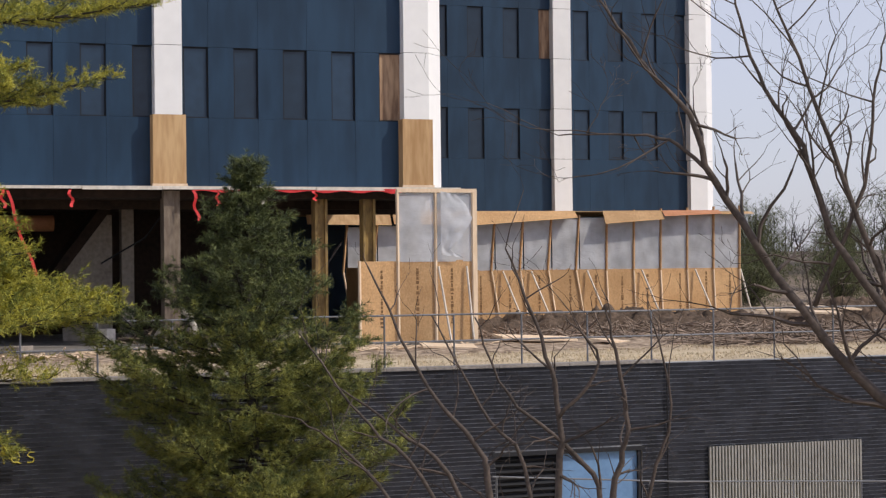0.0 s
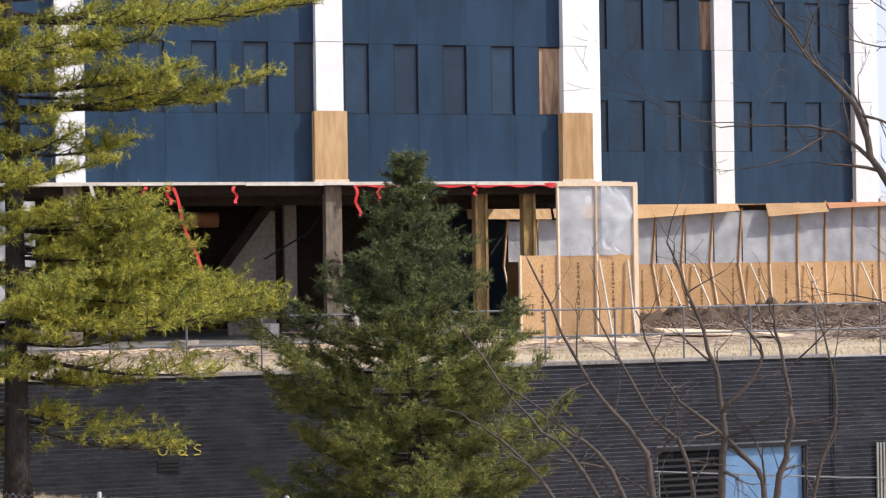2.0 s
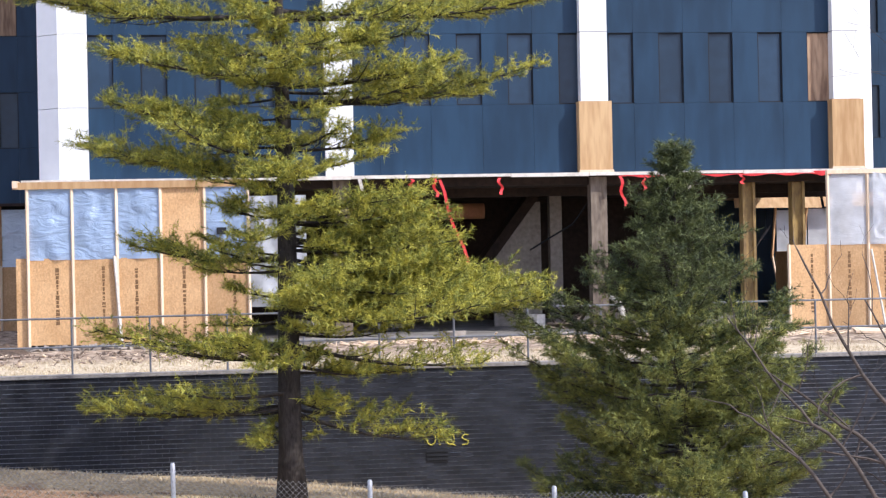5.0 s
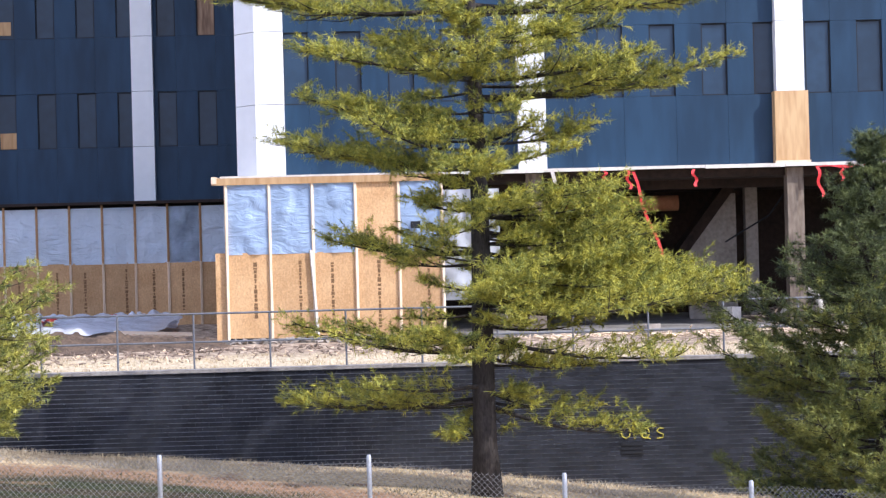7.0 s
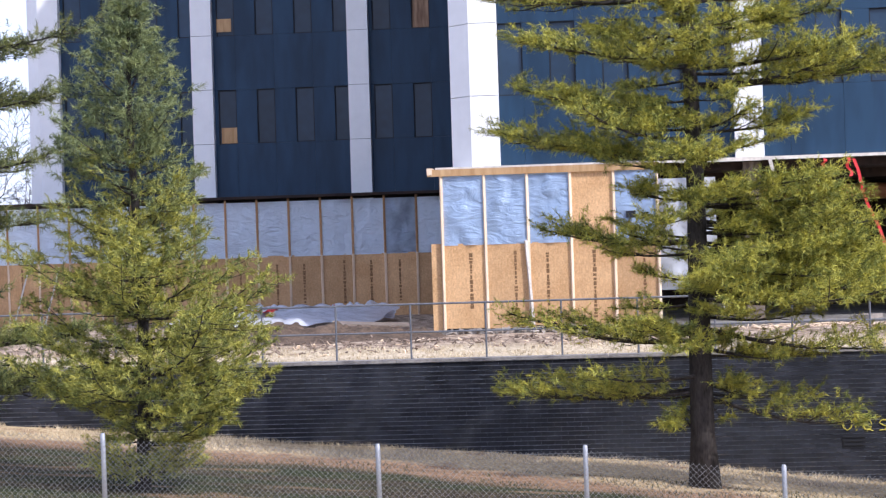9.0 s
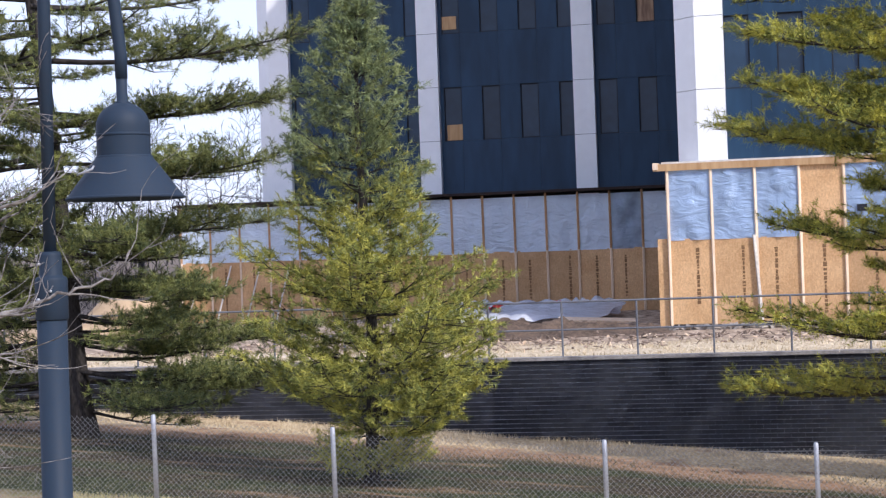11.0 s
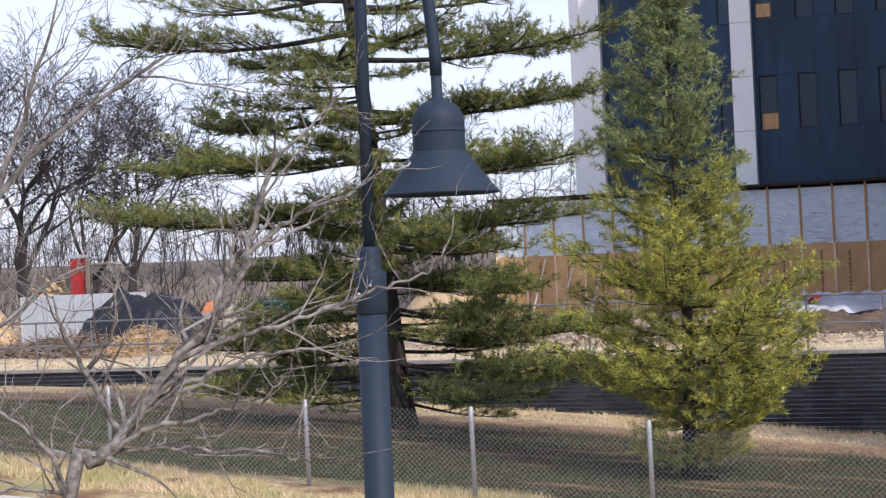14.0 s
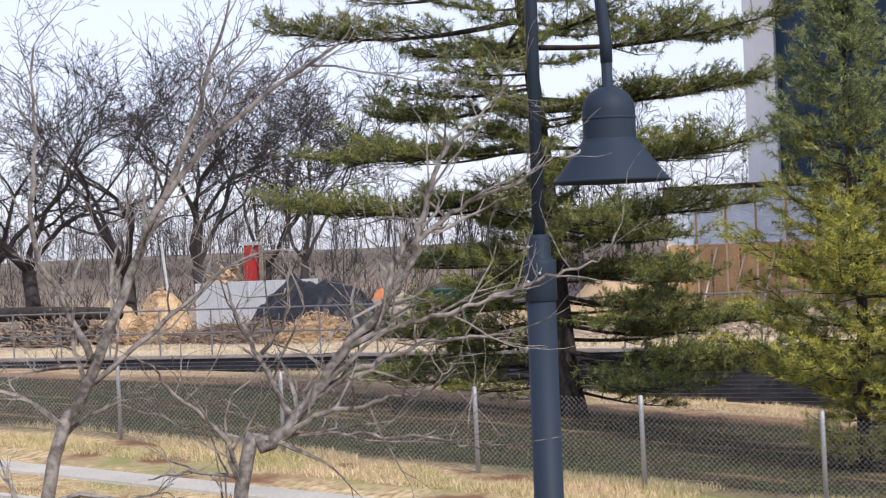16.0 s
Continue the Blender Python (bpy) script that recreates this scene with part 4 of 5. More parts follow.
# tall open white pine: limbs as (height, sideways reach, rise, fullness)
def open_pine(label, x, y, z_base, top, r, limbs, mat, seed, lean, bare, extra, fore=0.35, size=0.13):
    rnd = random.Random(seed)
    trunk, mid = wobble_trunk(x, y, z_base - 0.15, top, r, lean, seed=seed)
    wood, tufts = Geo(), []
    for z, dx, dz, full in limbs:
        a = mid(z)
        dy = rnd.uniform(-fore, fore) * abs(dx)
        b = a + Vector((dx, dy, dz))
        full *= 0.75 if z < 8.6 else 0.35
        clothe_limb(wood, tufts, a, b, rnd, 0.024 + 0.008 * abs(dx), bare, 0.27, dense=full, size=size, puff=0.32)
        a2 = mid(z + rnd.uniform(-0.3, 0.25))
        b2 = a2 + Vector((dx * rnd.uniform(0.45, 0.8), -dy + rnd.uniform(-0.5, 0.5) * abs(dx), dz * 0.7 + rnd.uniform(-0.3, 0.35)))
        clothe_limb(wood, tufts, a2, b2, rnd, 0.02 + 0.006 * abs(dx), bare, 0.27, dense=full * 0.85, size=size, puff=0.32)
        for _ in range(2):
            k = rnd.uniform(0.4, 0.7)
            f = a.lerp(b, k)
            e = f + Vector((dx * rnd.uniform(0.15, 0.35), rnd.choice((-1, 1)) * abs(dx) * rnd.uniform(0.15, 0.4), rnd.uniform(-0.05, 0.25)))
            clothe_limb(wood, tufts, f, e, rnd, 0.016, 0.1, 0.35, dense=full, size=size, puff=0.32)
    for k in range(10):                       # short boughs towards the road hide much of the trunk
        a = mid(z_base + 3.0 + 0.62 * k + rnd.uniform(-0.2, 0.2))
        clothe_limb(wood, tufts, a, a + Vector((rnd.uniform(-0.9, 0.9), -rnd.uniform(1.2, 2.2), rnd.uniform(-0.4, 0.1))), rnd, 0.022, 0.25, 0.3, dense=0.8, size=size, puff=0.32)
    # limbs towards and away from the road, and the unseen top
    z = z_base + extra[0]
    while z < top - 0.6:
        high = z > 8.6
        ln = extra[1] * (1 - max(0, (z - 8) / (top - 8)) * 0.75) * rnd.uniform(0.6, 1.1)
        w = rnd.uniform(0, 2 * math.pi)
        a = mid(z)
        sx = 1.0 if high else 0.6
        clothe_limb(wood, tufts, a, a + Vector((math.cos(w) * ln * sx, math.sin(w) * ln, rnd.uniform(-0.2, 0.3))), rnd, 0.03, 0.3, 0.24, dense=0.22 if high else 0.8, size=size)
        z += extra[2]
    return finish_pine(label, (x, y, z_base), wood, trunk, tufts, mat, seed)


BIG = [(8.15, -5.0, 0.15, 1), (8.1, 5.6, 0.15, 1), (8.7, 3.6, 0.2, 1), (8.8, -3.2, 0.2, 1), (7.5, 2.6, 0.1, 1), (6.4, 5.0, 0.6, 1), (6.75, 3.2, 0.3, 1), (7.0, -3.0, 0.15, 1), (7.4, -1.8, 0.1, 1), (6.0, -3.2, 0.3, 1),
       (5.55, 2.1, 0.2, 1), (5.75, -2.0, 0.1, 1), (5.2, -3.7, 0.35, 1), (5.1, -2.2, 0.1, 1),
       (4.5, 2.5, 0.05, 1), (4.2, 3.1, -0.1, 1), (3.9, 3.4, -0.25, 1), (3.5, 3.7, -0.4, 1), (3.3, 4.7, -0.6, 1), (2.9, 4.8, -0.45, 1), (2.6, 4.5, -0.3, 1), (2.8, 3.4, -0.3, 1), (3.2, 2.6, -0.1, 1), (2.5, 2.4, -0.1, 1), (3.8, 1.6, 0.1, 1), (2.9, 1.4, 0.0, 1),
       (3.5, -3.0, 0.2, 0.85), (3.3, -1.7, 0.0, 0.8), (4.3, -1.2, 0.1, 0.8), (1.85, -3.6, 0.2, 0.6), (1.65, -2.4, 0.1, 0.55), (1.9, 3.5, -0.6, 0.6), (1.5, 2.2, -0.3, 0.5), (1.5, 1.1, -0.2, 0.8),
       (0.75, -3.8, -0.25, 0.75), (0.7, -2.2, -0.05, 0.7), (0.6, 2.9, -0.7, 0.7), (0.1, -0.6, -0.1, 0.9), (0.9, 0.9, -0.4, 0.8)]
open_pine("tall yellow-green white pine with broad open limbs", 1.78, 35.0, -1.03, 13.5, 0.235, BIG, NEEDLE, 11, (-0.25, 0), 0.26, (2.4, 2.7, 0.2))
FAR = [(8.9, -5.0, 0.0, 1), (8.1, -5.6, -0.1, 1), (8.6, 4.0, 0.1, 1), (7.55, 5.0, 0.0, 1), (7.5, -3.2, 0.1, 1), (6.5, 4.2, -0.05, 1), (6.5, -4.6, -0.2, 1), (6.3, 2.2, 0.1, 1), (5.7, -5.3, -0.3, 1), (5.5, -3.0, 0.0, 1), (5.3, 4.7, -0.15, 1), (5.2, 2.4, 0.0, 1),
       (4.75, -5.5, -0.5, 1), (4.5, -2.8, -0.1, 1), (4.3, 3.8, -0.2, 1), (4.0, 2.2, 0.0, 1), (3.5, -3.4, -0.4, 0.8), (3.1, 3.6, -0.4, 0.9), (2.6, 3.0, -0.5, 0.9), (2.2, 4.6, -0.3, 1), (2.0, 2.8, -0.3, 1), (2.2, -4.2, -0.5, 1), (1.8, -2.8, -0.4, 1), (1.5, 4.0, -0.3, 0.9), (1.4, -3.6, -0.3, 0.8), (3.9, -1.6, 0.1, 1), (2.9, -1.6, 0.0, 0.9), (1.3, 4.9, -0.3, 0.9), (0.95, 2.9, -0.3, 0.9), (1.1, -4.0, -0.2, 0.8), (0.9, -2.4, -0.2, 0.8), (3.1, 2.6, -0.2, 1), (3.4, -2.4, -0.2, 1), (2.6, -3.0, -0.4, 0.9), (3.8, 3.0, -0.3, 1)]
open_pine("broad dark-limbed white pine with layered branches", -14.3, 33.5, 0.2, 13.0, 0.24, [(z, dx + (0.25 if z > 5 else 0.1), dz, q) for z, dx, dz, q in FAR], NEEDLE_MID, 23, (-1.4, 0.2), 0.26, (2.2, 3.0, 0.22))


def cone_pine(label, x, y, z_base, top, r, profile, mat, seed, step, per, rise, lean=(0, 0), bare=0.3, size=0.16, upper=None, dense=1.0):
    """A younger pine: whorls of rising limbs whose reach follows the profile (height, left reach, right reach)."""
    rnd = random.Random(seed)
    trunk, mid = wobble_trunk(x, y, z_base - 0.1, top, r, lean, seed=seed)
    wood, tufts = Geo(), []
    z = min(p[0] for p in profile)
    while z < top - 0.15:
        turn = rnd.uniform(0, 2 * math.pi)
        s = (z - z_base) / (top - z_base)
        for k in range(per):
            w = turn + 2 * math.pi * (k + rnd.uniform(-0.35, 0.35)) / per
            c = math.cos(w)
            reach = np.interp(z, [p[0] for p in profile], [p[1] if c < 0 else p[2] for p in profile])
            ln = float(reach) * rnd.choice((0.4, 0.65, 0.85, 1.0, 1.15)) * rnd.uniform(0.85, 1.1)
            a = mid(min(z + rnd.uniform(-0.1, 0.1), top - 0.1))
            up = rise * ln * (0.3 + 1.5 * s * s)
            clothe_limb(wood, tufts, a, a + Vector((c * ln, math.sin(w) * ln, up + rnd.uniform(-0.12, 0.12))), rnd, 0.011 + 0.008 * ln, bare, 0.36, 0.05, dense, size, 0.22, 0.2)
        z += step * rnd.uniform(0.75, 1.25)
    for k in range(4):                        # candle-like leading shoots
        p = mid(top - 0.45 - 0.2 * k) + Vector((rnd.uniform(-0.3, 0.3), rnd.uniform(-0.2, 0.2), 0))
        wood.tube([mid(p.z - 0.3), p, p + Vector((0, 0, 0.4))], [0.012, 0.009, 0.004], 4, cap=False)
        for e in range(8):
            tufts.append((tuple(p + Vector((0, 0, 0.055 * e))), (rnd.gauss(0, 0.3), rnd.gauss(0, 0.3), 1), size * 0.7))
    for k in range(10):
        q = mid(top - 0.07 * k)
        tufts.append((tuple(q + Vector((rnd.gauss(0, 0.03), rnd.gauss(0, 0.03), 0))), (rnd.gauss(0, 0.2), rnd.gauss(0, 0.2), 1), size * 0.8))
    return finish_pine(label, (x, y, z_base), wood, trunk, tufts, mat, seed, upper=upper)


cone_pine("dense dark green young pine before the brick wall", 9.28, 35.0, -1.75, 5.6, 0.14,
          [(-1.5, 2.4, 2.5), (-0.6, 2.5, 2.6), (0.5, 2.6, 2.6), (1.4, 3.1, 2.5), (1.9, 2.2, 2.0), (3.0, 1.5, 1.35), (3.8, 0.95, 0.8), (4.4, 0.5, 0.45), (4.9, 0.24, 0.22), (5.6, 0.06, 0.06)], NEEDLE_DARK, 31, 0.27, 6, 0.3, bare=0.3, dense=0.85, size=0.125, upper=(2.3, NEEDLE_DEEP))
cone_pine("slender yellow-green young pine behind the wire fence", -7.2, 28.0, -0.15, 7.4, 0.1,
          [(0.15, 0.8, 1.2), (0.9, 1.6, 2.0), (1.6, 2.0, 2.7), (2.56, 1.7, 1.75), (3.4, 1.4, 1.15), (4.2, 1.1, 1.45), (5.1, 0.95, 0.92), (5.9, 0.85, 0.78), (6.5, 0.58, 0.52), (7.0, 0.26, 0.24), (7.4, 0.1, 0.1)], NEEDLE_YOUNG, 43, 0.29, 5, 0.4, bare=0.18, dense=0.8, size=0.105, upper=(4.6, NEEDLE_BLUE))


# ---- bare trees ----
def branch_out(gg, p, d, length, r, depth, rnd, sides=4, gravity=0.03, split=(2, 3), bend=0.22, shrink=0.68, angle=0.6, rmin=0.0012):
    """Grows a bent, forking limb."""
    pts, rad = [p.copy()], [r]
    steps = 4 if depth > 2 else 3 if depth else 2
    cur, dd = p.copy(), d.normalized()
    for k in range(steps):
        dd = (dd + Vector((rnd.gauss(0, bend), rnd.gauss(0, bend), rnd.gauss(0, bend * 0.7) + gravity))).normalized()
        cur = cur + dd * length / steps
        pts.append(cur.copy())
        rad.append(max(rmin, r * (1 - 0.45 * (k + 1) / steps)))
        if depth > 0 and 0 < k < steps - 1 and rnd.random() < (0.7 if depth > 1 else 0.3):
            w = Vector((rnd.gauss(0, 1), rnd.gauss(0, 1), rnd.gauss(0, 0.6))).normalized()
            branch_out(gg, cur, (dd + w * angle * 1.4), length * shrink * rnd.uniform(0.5, 0.9), rad[-1] * 0.6, depth - 1, rnd, max(3, sides - 1), gravity, split, bend, shrink, angle, rmin)
    gg.tube(pts, rad, sides, cap=False)
    if depth > 0:
        for _ in range(rnd.randint(*split)):
            w = Vector((rnd.gauss(0, 1), rnd.gauss(0, 1), rnd.gauss(0, 0.6))).normalized()
            branch_out(gg, cur, dd + w * angle, length * shrink * rnd.uniform(0.75, 1.1), rad[-1] * 0.8, depth - 1, rnd, max(3, sides - 1), gravity, split, bend, shrink, angle, rmin)


def limb_tree(name, label, limbs, radii, mat, seed, side_len, depth, base, every=0.3, up=0.35, lean_side=0.0):
    """A small bare tree near the camera: chosen leading limbs, and side twigs grown along them."""
    rnd = random.Random(seed)
    tree = thing(name, label, "tree", at=base)
    for n, (limb, r) in enumerate(zip(limbs, radii)):
        gg, tw = Geo(), Geo()
        pts = [Vector(p) for p in limb]
        fine = []
        for k in range(len(pts) - 1):
            p0, p1, p2, p3 = pts[max(k - 1, 0)], pts[k], pts[k + 1], pts[min(k + 2, len(pts) - 1)]
            for q in range(5):
                t = q / 5
                c = 0.5 * ((2 * p1) + (p2 - p0) * t + (2 * p0 - 5 * p1 + 4 * p2 - p3) * t * t + (3 * p1 - p0 - 3 * p2 + p3) * t ** 3)
                fine.append(c + Vector((rnd.gauss(0, 0.006), rnd.gauss(0, 0.006), rnd.gauss(0, 0.006))))
        fine.append(pts[-1])
        N = len(fine)
        rad = [r * (1 - 0.86 * k / (N - 1)) + 0.0016 for k in range(N)]
        gg.tube(fine, rad, 8)
        acc = 0.0
        for k in range(2, N):
            acc += (fine[k] - fine[k - 1]).length
            if acc > every * rnd.uniform(0.5, 1.3):
                acc = 0
                dd = (fine[k] - fine[k - 1]).normalized()
                w = Vector((rnd.gauss(lean_side, 0.8), rnd.gauss(0, 0.5), rnd.gauss(up, 0.55)))
                branch_out(tw, fine[k], dd * 0.6 + w.normalized(), side_len * rnd.uniform(0.4, 1.2), rad[k] * 0.5 + 0.001, depth, rnd, 4, 0.04, (1, 2), 0.2, 0.66, 0.55, 0.0013)
        under(gg.make("limb", mat, smooth=True), tree)
        o = under(tw.make("twigwork", mat), tree)
        o["kind"] = "stuff"
    return tree


A = [[(-5.25, 6.05, 0.2), (-5.08, 6.18, 2.42), (-4.94, 6.29, 2.91), (-4.78, 6.42, 3.38), (-4.65, 6.51, 3.71), (-4.36, 6.71, 4.07), (-4.00, 6.93, 4.35)],
     [(-4.91, 6.31, 3.03), (-4.99, 6.25, 3.27), (-5.09, 6.17, 3.54), (-5.08, 6.18, 3.97), (-5.06, 6.19, 4.38)],
     [(-4.65, 6.51, 3.71), (-4.49, 6.62, 4.19), (-4.38, 6.69, 4.60)],
     [(-4.94, 6.29, 2.91), (-4.65, 6.51, 3.20), (-4.40, 6.68, 3.43), (-4.20, 6.81, 3.47)]]
limb_tree("bare_tree", "small leafless grey-barked tree beside the road", A, (0.033, 0.017, 0.014, 0.012), TWIG, 61, 0.42, 4, (-5.25, 6.05, 0.2), 0.11)
B = [[(-4.3, 6.1, 0.2), (-4.17, 6.29, 2.49), (-4.07, 6.36, 2.67), (-3.93, 6.44, 2.84), (-3.8, 6.52, 3.05), (-3.65, 6.61, 3.22), (-3.55, 6.66, 3.38), (-3.48, 6.7, 3.51), (-3.33, 6.78, 3.62), (-3.12, 6.88, 3.71)],
     [(-3.55, 6.66, 3.38), (-3.51, 6.69, 3.54), (-3.46, 6.71, 3.72), (-3.4, 6.74, 3.86), (-3.29, 6.79, 3.97), (-3.19, 6.84, 4.07)],
     [(-3.65, 6.61, 3.22), (-3.63, 6.69, 3.41), (-3.57, 6.79, 3.5), (-3.47, 6.9, 3.54), (-3.28, 7.06, 3.65)],
     [(-3.8, 6.52, 3.05), (-3.6, 6.6, 3.13), (-3.42, 6.66, 3.17), (-3.24, 6.72, 3.23), (-3.08, 6.76, 3.25)],
     [(-3.93, 6.44, 2.84), (-3.8, 6.56, 2.95), (-3.61, 6.7, 3.03), (-3.41, 6.84, 3.07), (-3.25, 6.95, 3.08)],
     [(-4.07, 6.36, 2.67), (-3.88, 6.42, 2.78), (-3.7, 6.47, 2.82), (-3.56, 6.5, 2.86), (-3.41, 6.52, 2.88), (-3.31, 6.52, 2.97)],
     [(-4.03, 6.39, 2.69), (-3.87, 6.48, 2.71), (-3.67, 6.6, 2.69), (-3.45, 6.72, 2.66), (-3.33, 6.78, 2.62), (-3.23, 6.82, 2.67)],
     [(-3.99, 6.41, 2.78), (-4.14, 6.41, 3.03), (-4.25, 6.43, 3.2), (-4.33, 6.48, 3.34)],
     [(-4.09, 6.34, 3.04), (-3.98, 6.35, 3.17), (-3.93, 6.3, 3.31)],
     [(-3.28, 6.8, 3.23), (-3.16, 6.89, 3.27), (-3.01, 6.99, 3.33), (-2.89, 7.07, 3.37), (-2.83, 7.13, 3.48)],
     [(-4.17, 6.3, 2.51), (-4.17, 6.19, 2.71), (-4.29, 6.02, 2.91), (-4.31, 5.91, 3.03)],
     [(-4.15, 6.31, 2.54), (-4.35, 6.17, 2.58), (-4.48, 6.08, 2.56)]]
limb_tree("bare_tree", "leafless grey sapling with tangled rising twigs", B, (0.031, 0.014, 0.014, 0.014, 0.014, 0.012, 0.008, 0.013, 0.009, 0.008, 0.012, 0.009), TWIG, 67, 0.3, 2, (-4.3, 6.1, 0.2), 0.07)
C = [[(8.0, 7.8, -0.3), (7.2, 8.37, 1.45), (6.33, 8.99, 2.45), (6.02, 9.21, 2.81), (5.75, 9.38, 3.24), (5.38, 9.60, 3.91), (5.25, 9.66, 4.31), (5.05, 9.77, 4.55), (4.79, 9.90, 4.99)],
     [(7.2, 8.37, 1.45), (6.39, 8.95, 2.84), (5.97, 9.24, 3.56), (5.82, 9.34, 4.09), (5.60, 9.47, 4.53), (5.49, 9.53, 5.00)],
     [(7.2, 8.37, 1.45), (6.45, 8.92, 2.64), (6.13, 9.13, 3.49), (5.90, 9.28, 4.29), (5.67, 9.42, 5.00)],
     [(5.38, 9.60, 3.91), (5.19, 9.70, 4.13), (4.96, 9.82, 4.18), (4.56, 10.01, 4.19)],
     [(5.86, 9.31, 3.17), (6.11, 9.15, 3.86), (6.17, 9.11, 4.45), (6.22, 9.07, 4.74)]]
limb_tree("bare_tree", "dark-barked leafless tree with steep slender limbs", C, (0.042, 0.03, 0.03, 0.013, 0.015), TWIG_DARK, 71, 0.5, 3, (8.0, 7.8, -0.3), 0.14)
D = [[(4.9, 10.9, -0.2), (4.95, 10.93, 1.84), (4.96, 10.93, 2.43), (4.86, 10.97, 2.94), (4.65, 11.06, 3.53)],
     [(4.9, 10.9, -0.2), (4.55, 11.10, 1.85), (4.49, 11.13, 2.21), (4.18, 11.25, 2.62), (3.81, 11.38, 3.43)],
     [(4.95, 10.9, -0.2), (5.25, 10.79, 1.84), (5.35, 10.74, 2.35), (5.29, 10.77, 2.87), (5.23, 10.80, 3.16)],
     [(4.85, 10.9, -0.2), (4.38, 11.17, 1.85), (3.97, 11.32, 2.37), (3.59, 11.45, 2.66)],
     [(4.95, 10.9, 1.0), (5.19, 10.82, 1.88), (4.99, 10.91, 2.25), (4.66, 11.06, 2.58), (4.46, 11.14, 3.09)],
     [(4.7, 10.9, 0.6), (3.97, 11.33, 1.85), (3.62, 11.44, 2.26), (3.35, 11.52, 2.45)],
     [(4.96, 10.93, 2.43), (5.20, 10.82, 2.79), (5.00, 10.91, 3.09)],
     [(4.80, 10.9, -0.2), (4.22, 11.2, 1.85), (3.80, 11.38, 2.40), (3.38, 11.51, 3.0)],
     [(4.70, 10.9, -0.2), (4.78, 11.0, 1.90), (4.48, 11.12, 2.50), (4.20, 11.24, 3.1)],
     [(5.00, 10.9, -0.2), (5.48, 10.7, 1.90), (5.62, 10.63, 2.50), (5.50, 10.7, 3.1)]]
limb_tree("bare_shrub", "leafless brown-stemmed shrub with curving shoots", D, (0.03, 0.028, 0.026, 0.02, 0.022, 0.016, 0.014, 0.018, 0.018, 0.016), TWIG_DARK, 73, 0.36, 2, (4.9, 10.9, -0.2), 0.19)

FAR_TREES = [(-41.2, 60, 0.30, 3.2), (-45.6, 61, 0.36, 3.4), (-49.6, 60, 0.34, 3.4), (-39.2, 64, 0.2, 2.8), (-54.5, 63, 0.3, 3.2), (-43.5, 68, 0.24, 3.0), (-36.0, 92, 0.2, 3.0)]
for k, (x, y, r, ln) in enumerate(FAR_TREES):
    rnd = random.Random(100 + k)
    gg, crown = Geo(), Geo()
    zb = ground_z(x, y)
    fork = Vector((x + rnd.uniform(-0.3, 0.3), y, zb + 2.3 + rnd.uniform(-0.4, 0.5)))
    gg.tube([(x, y, zb - 0.1), (x + 0.05, y, zb + 0.4), tuple(fork)], [r * 1.25, r * 1.0, r * 0.85], 10)
    for q in range(4):
        w = 2 * math.pi * (q + rnd.random()) / 4
        branch_out(crown, fork, Vector((math.cos(w) * 0.75, math.sin(w) * 0.5, 0.75)), ln * 1.15, r * 0.52, 6, rnd, 4, 0.03, (2, 2), 0.2, 0.74, 0.65, 0.011)
    tree = thing("bare_tree", "leafless wide-crowned tree with dark trunk on the site edge", "tree", "bare trees by the site", at=(x, y, zb))
    under(gg.make("trunk", TWIG_FAR, smooth=True), tree)
    under(crown.make("crown", TWIG_FAR), tree)

# distant woods: a belt of thin bare stems, and evergreen scrub to one side
rnd = random.Random(200)
woods = Geo()
for k in range(1700):
    x = rnd.uniform(-230, 10) if k % 6 else rnd.uniform(40, 150)
    y = rnd.uniform(100, 200)
    h = rnd.uniform(2.0, 6.5) * (1.0 if x < 0 else 0.7)
    base = Vector((x, y, ground_z(x, y) - 0.1))
    top = base + Vector((rnd.gauss(0, 0.7), 0, h))
    woods.tube([base, base.lerp(top, 0.5) + Vector((rnd.gauss(0, 0.25), 0, 0)), top], [0.05, 0.035, 0.012], 3, cap=False)
    for q in range(10):
        p = base.lerp(top, rnd.uniform(0.1, 0.95))
        e = p + Vector((rnd.gauss(0, 0.9), rnd.gauss(0, 0.4), rnd.uniform(0.2, 1.5)))
        woods.tube([p, e], [0.022, 0.01], 3, cap=False)
for k in range(1300):
    x = rnd.uniform(-120, -22)
    y = rnd.uniform(74, 115)
    base = Vector((x, y, ground_z(x, y) - 0.05))
    for q in range(5):
        woods.tube([base, base + Vector((rnd.gauss(0, 0.5), rnd.gauss(0, 0.3), rnd.uniform(0.4, 1.7)))], [0.018, 0.008], 3, cap=False)
tagged(woods.make("far_woods", TWIG_FAR), "belt of bare grey-brown woods beyond the site", "woods", kind="stuff")


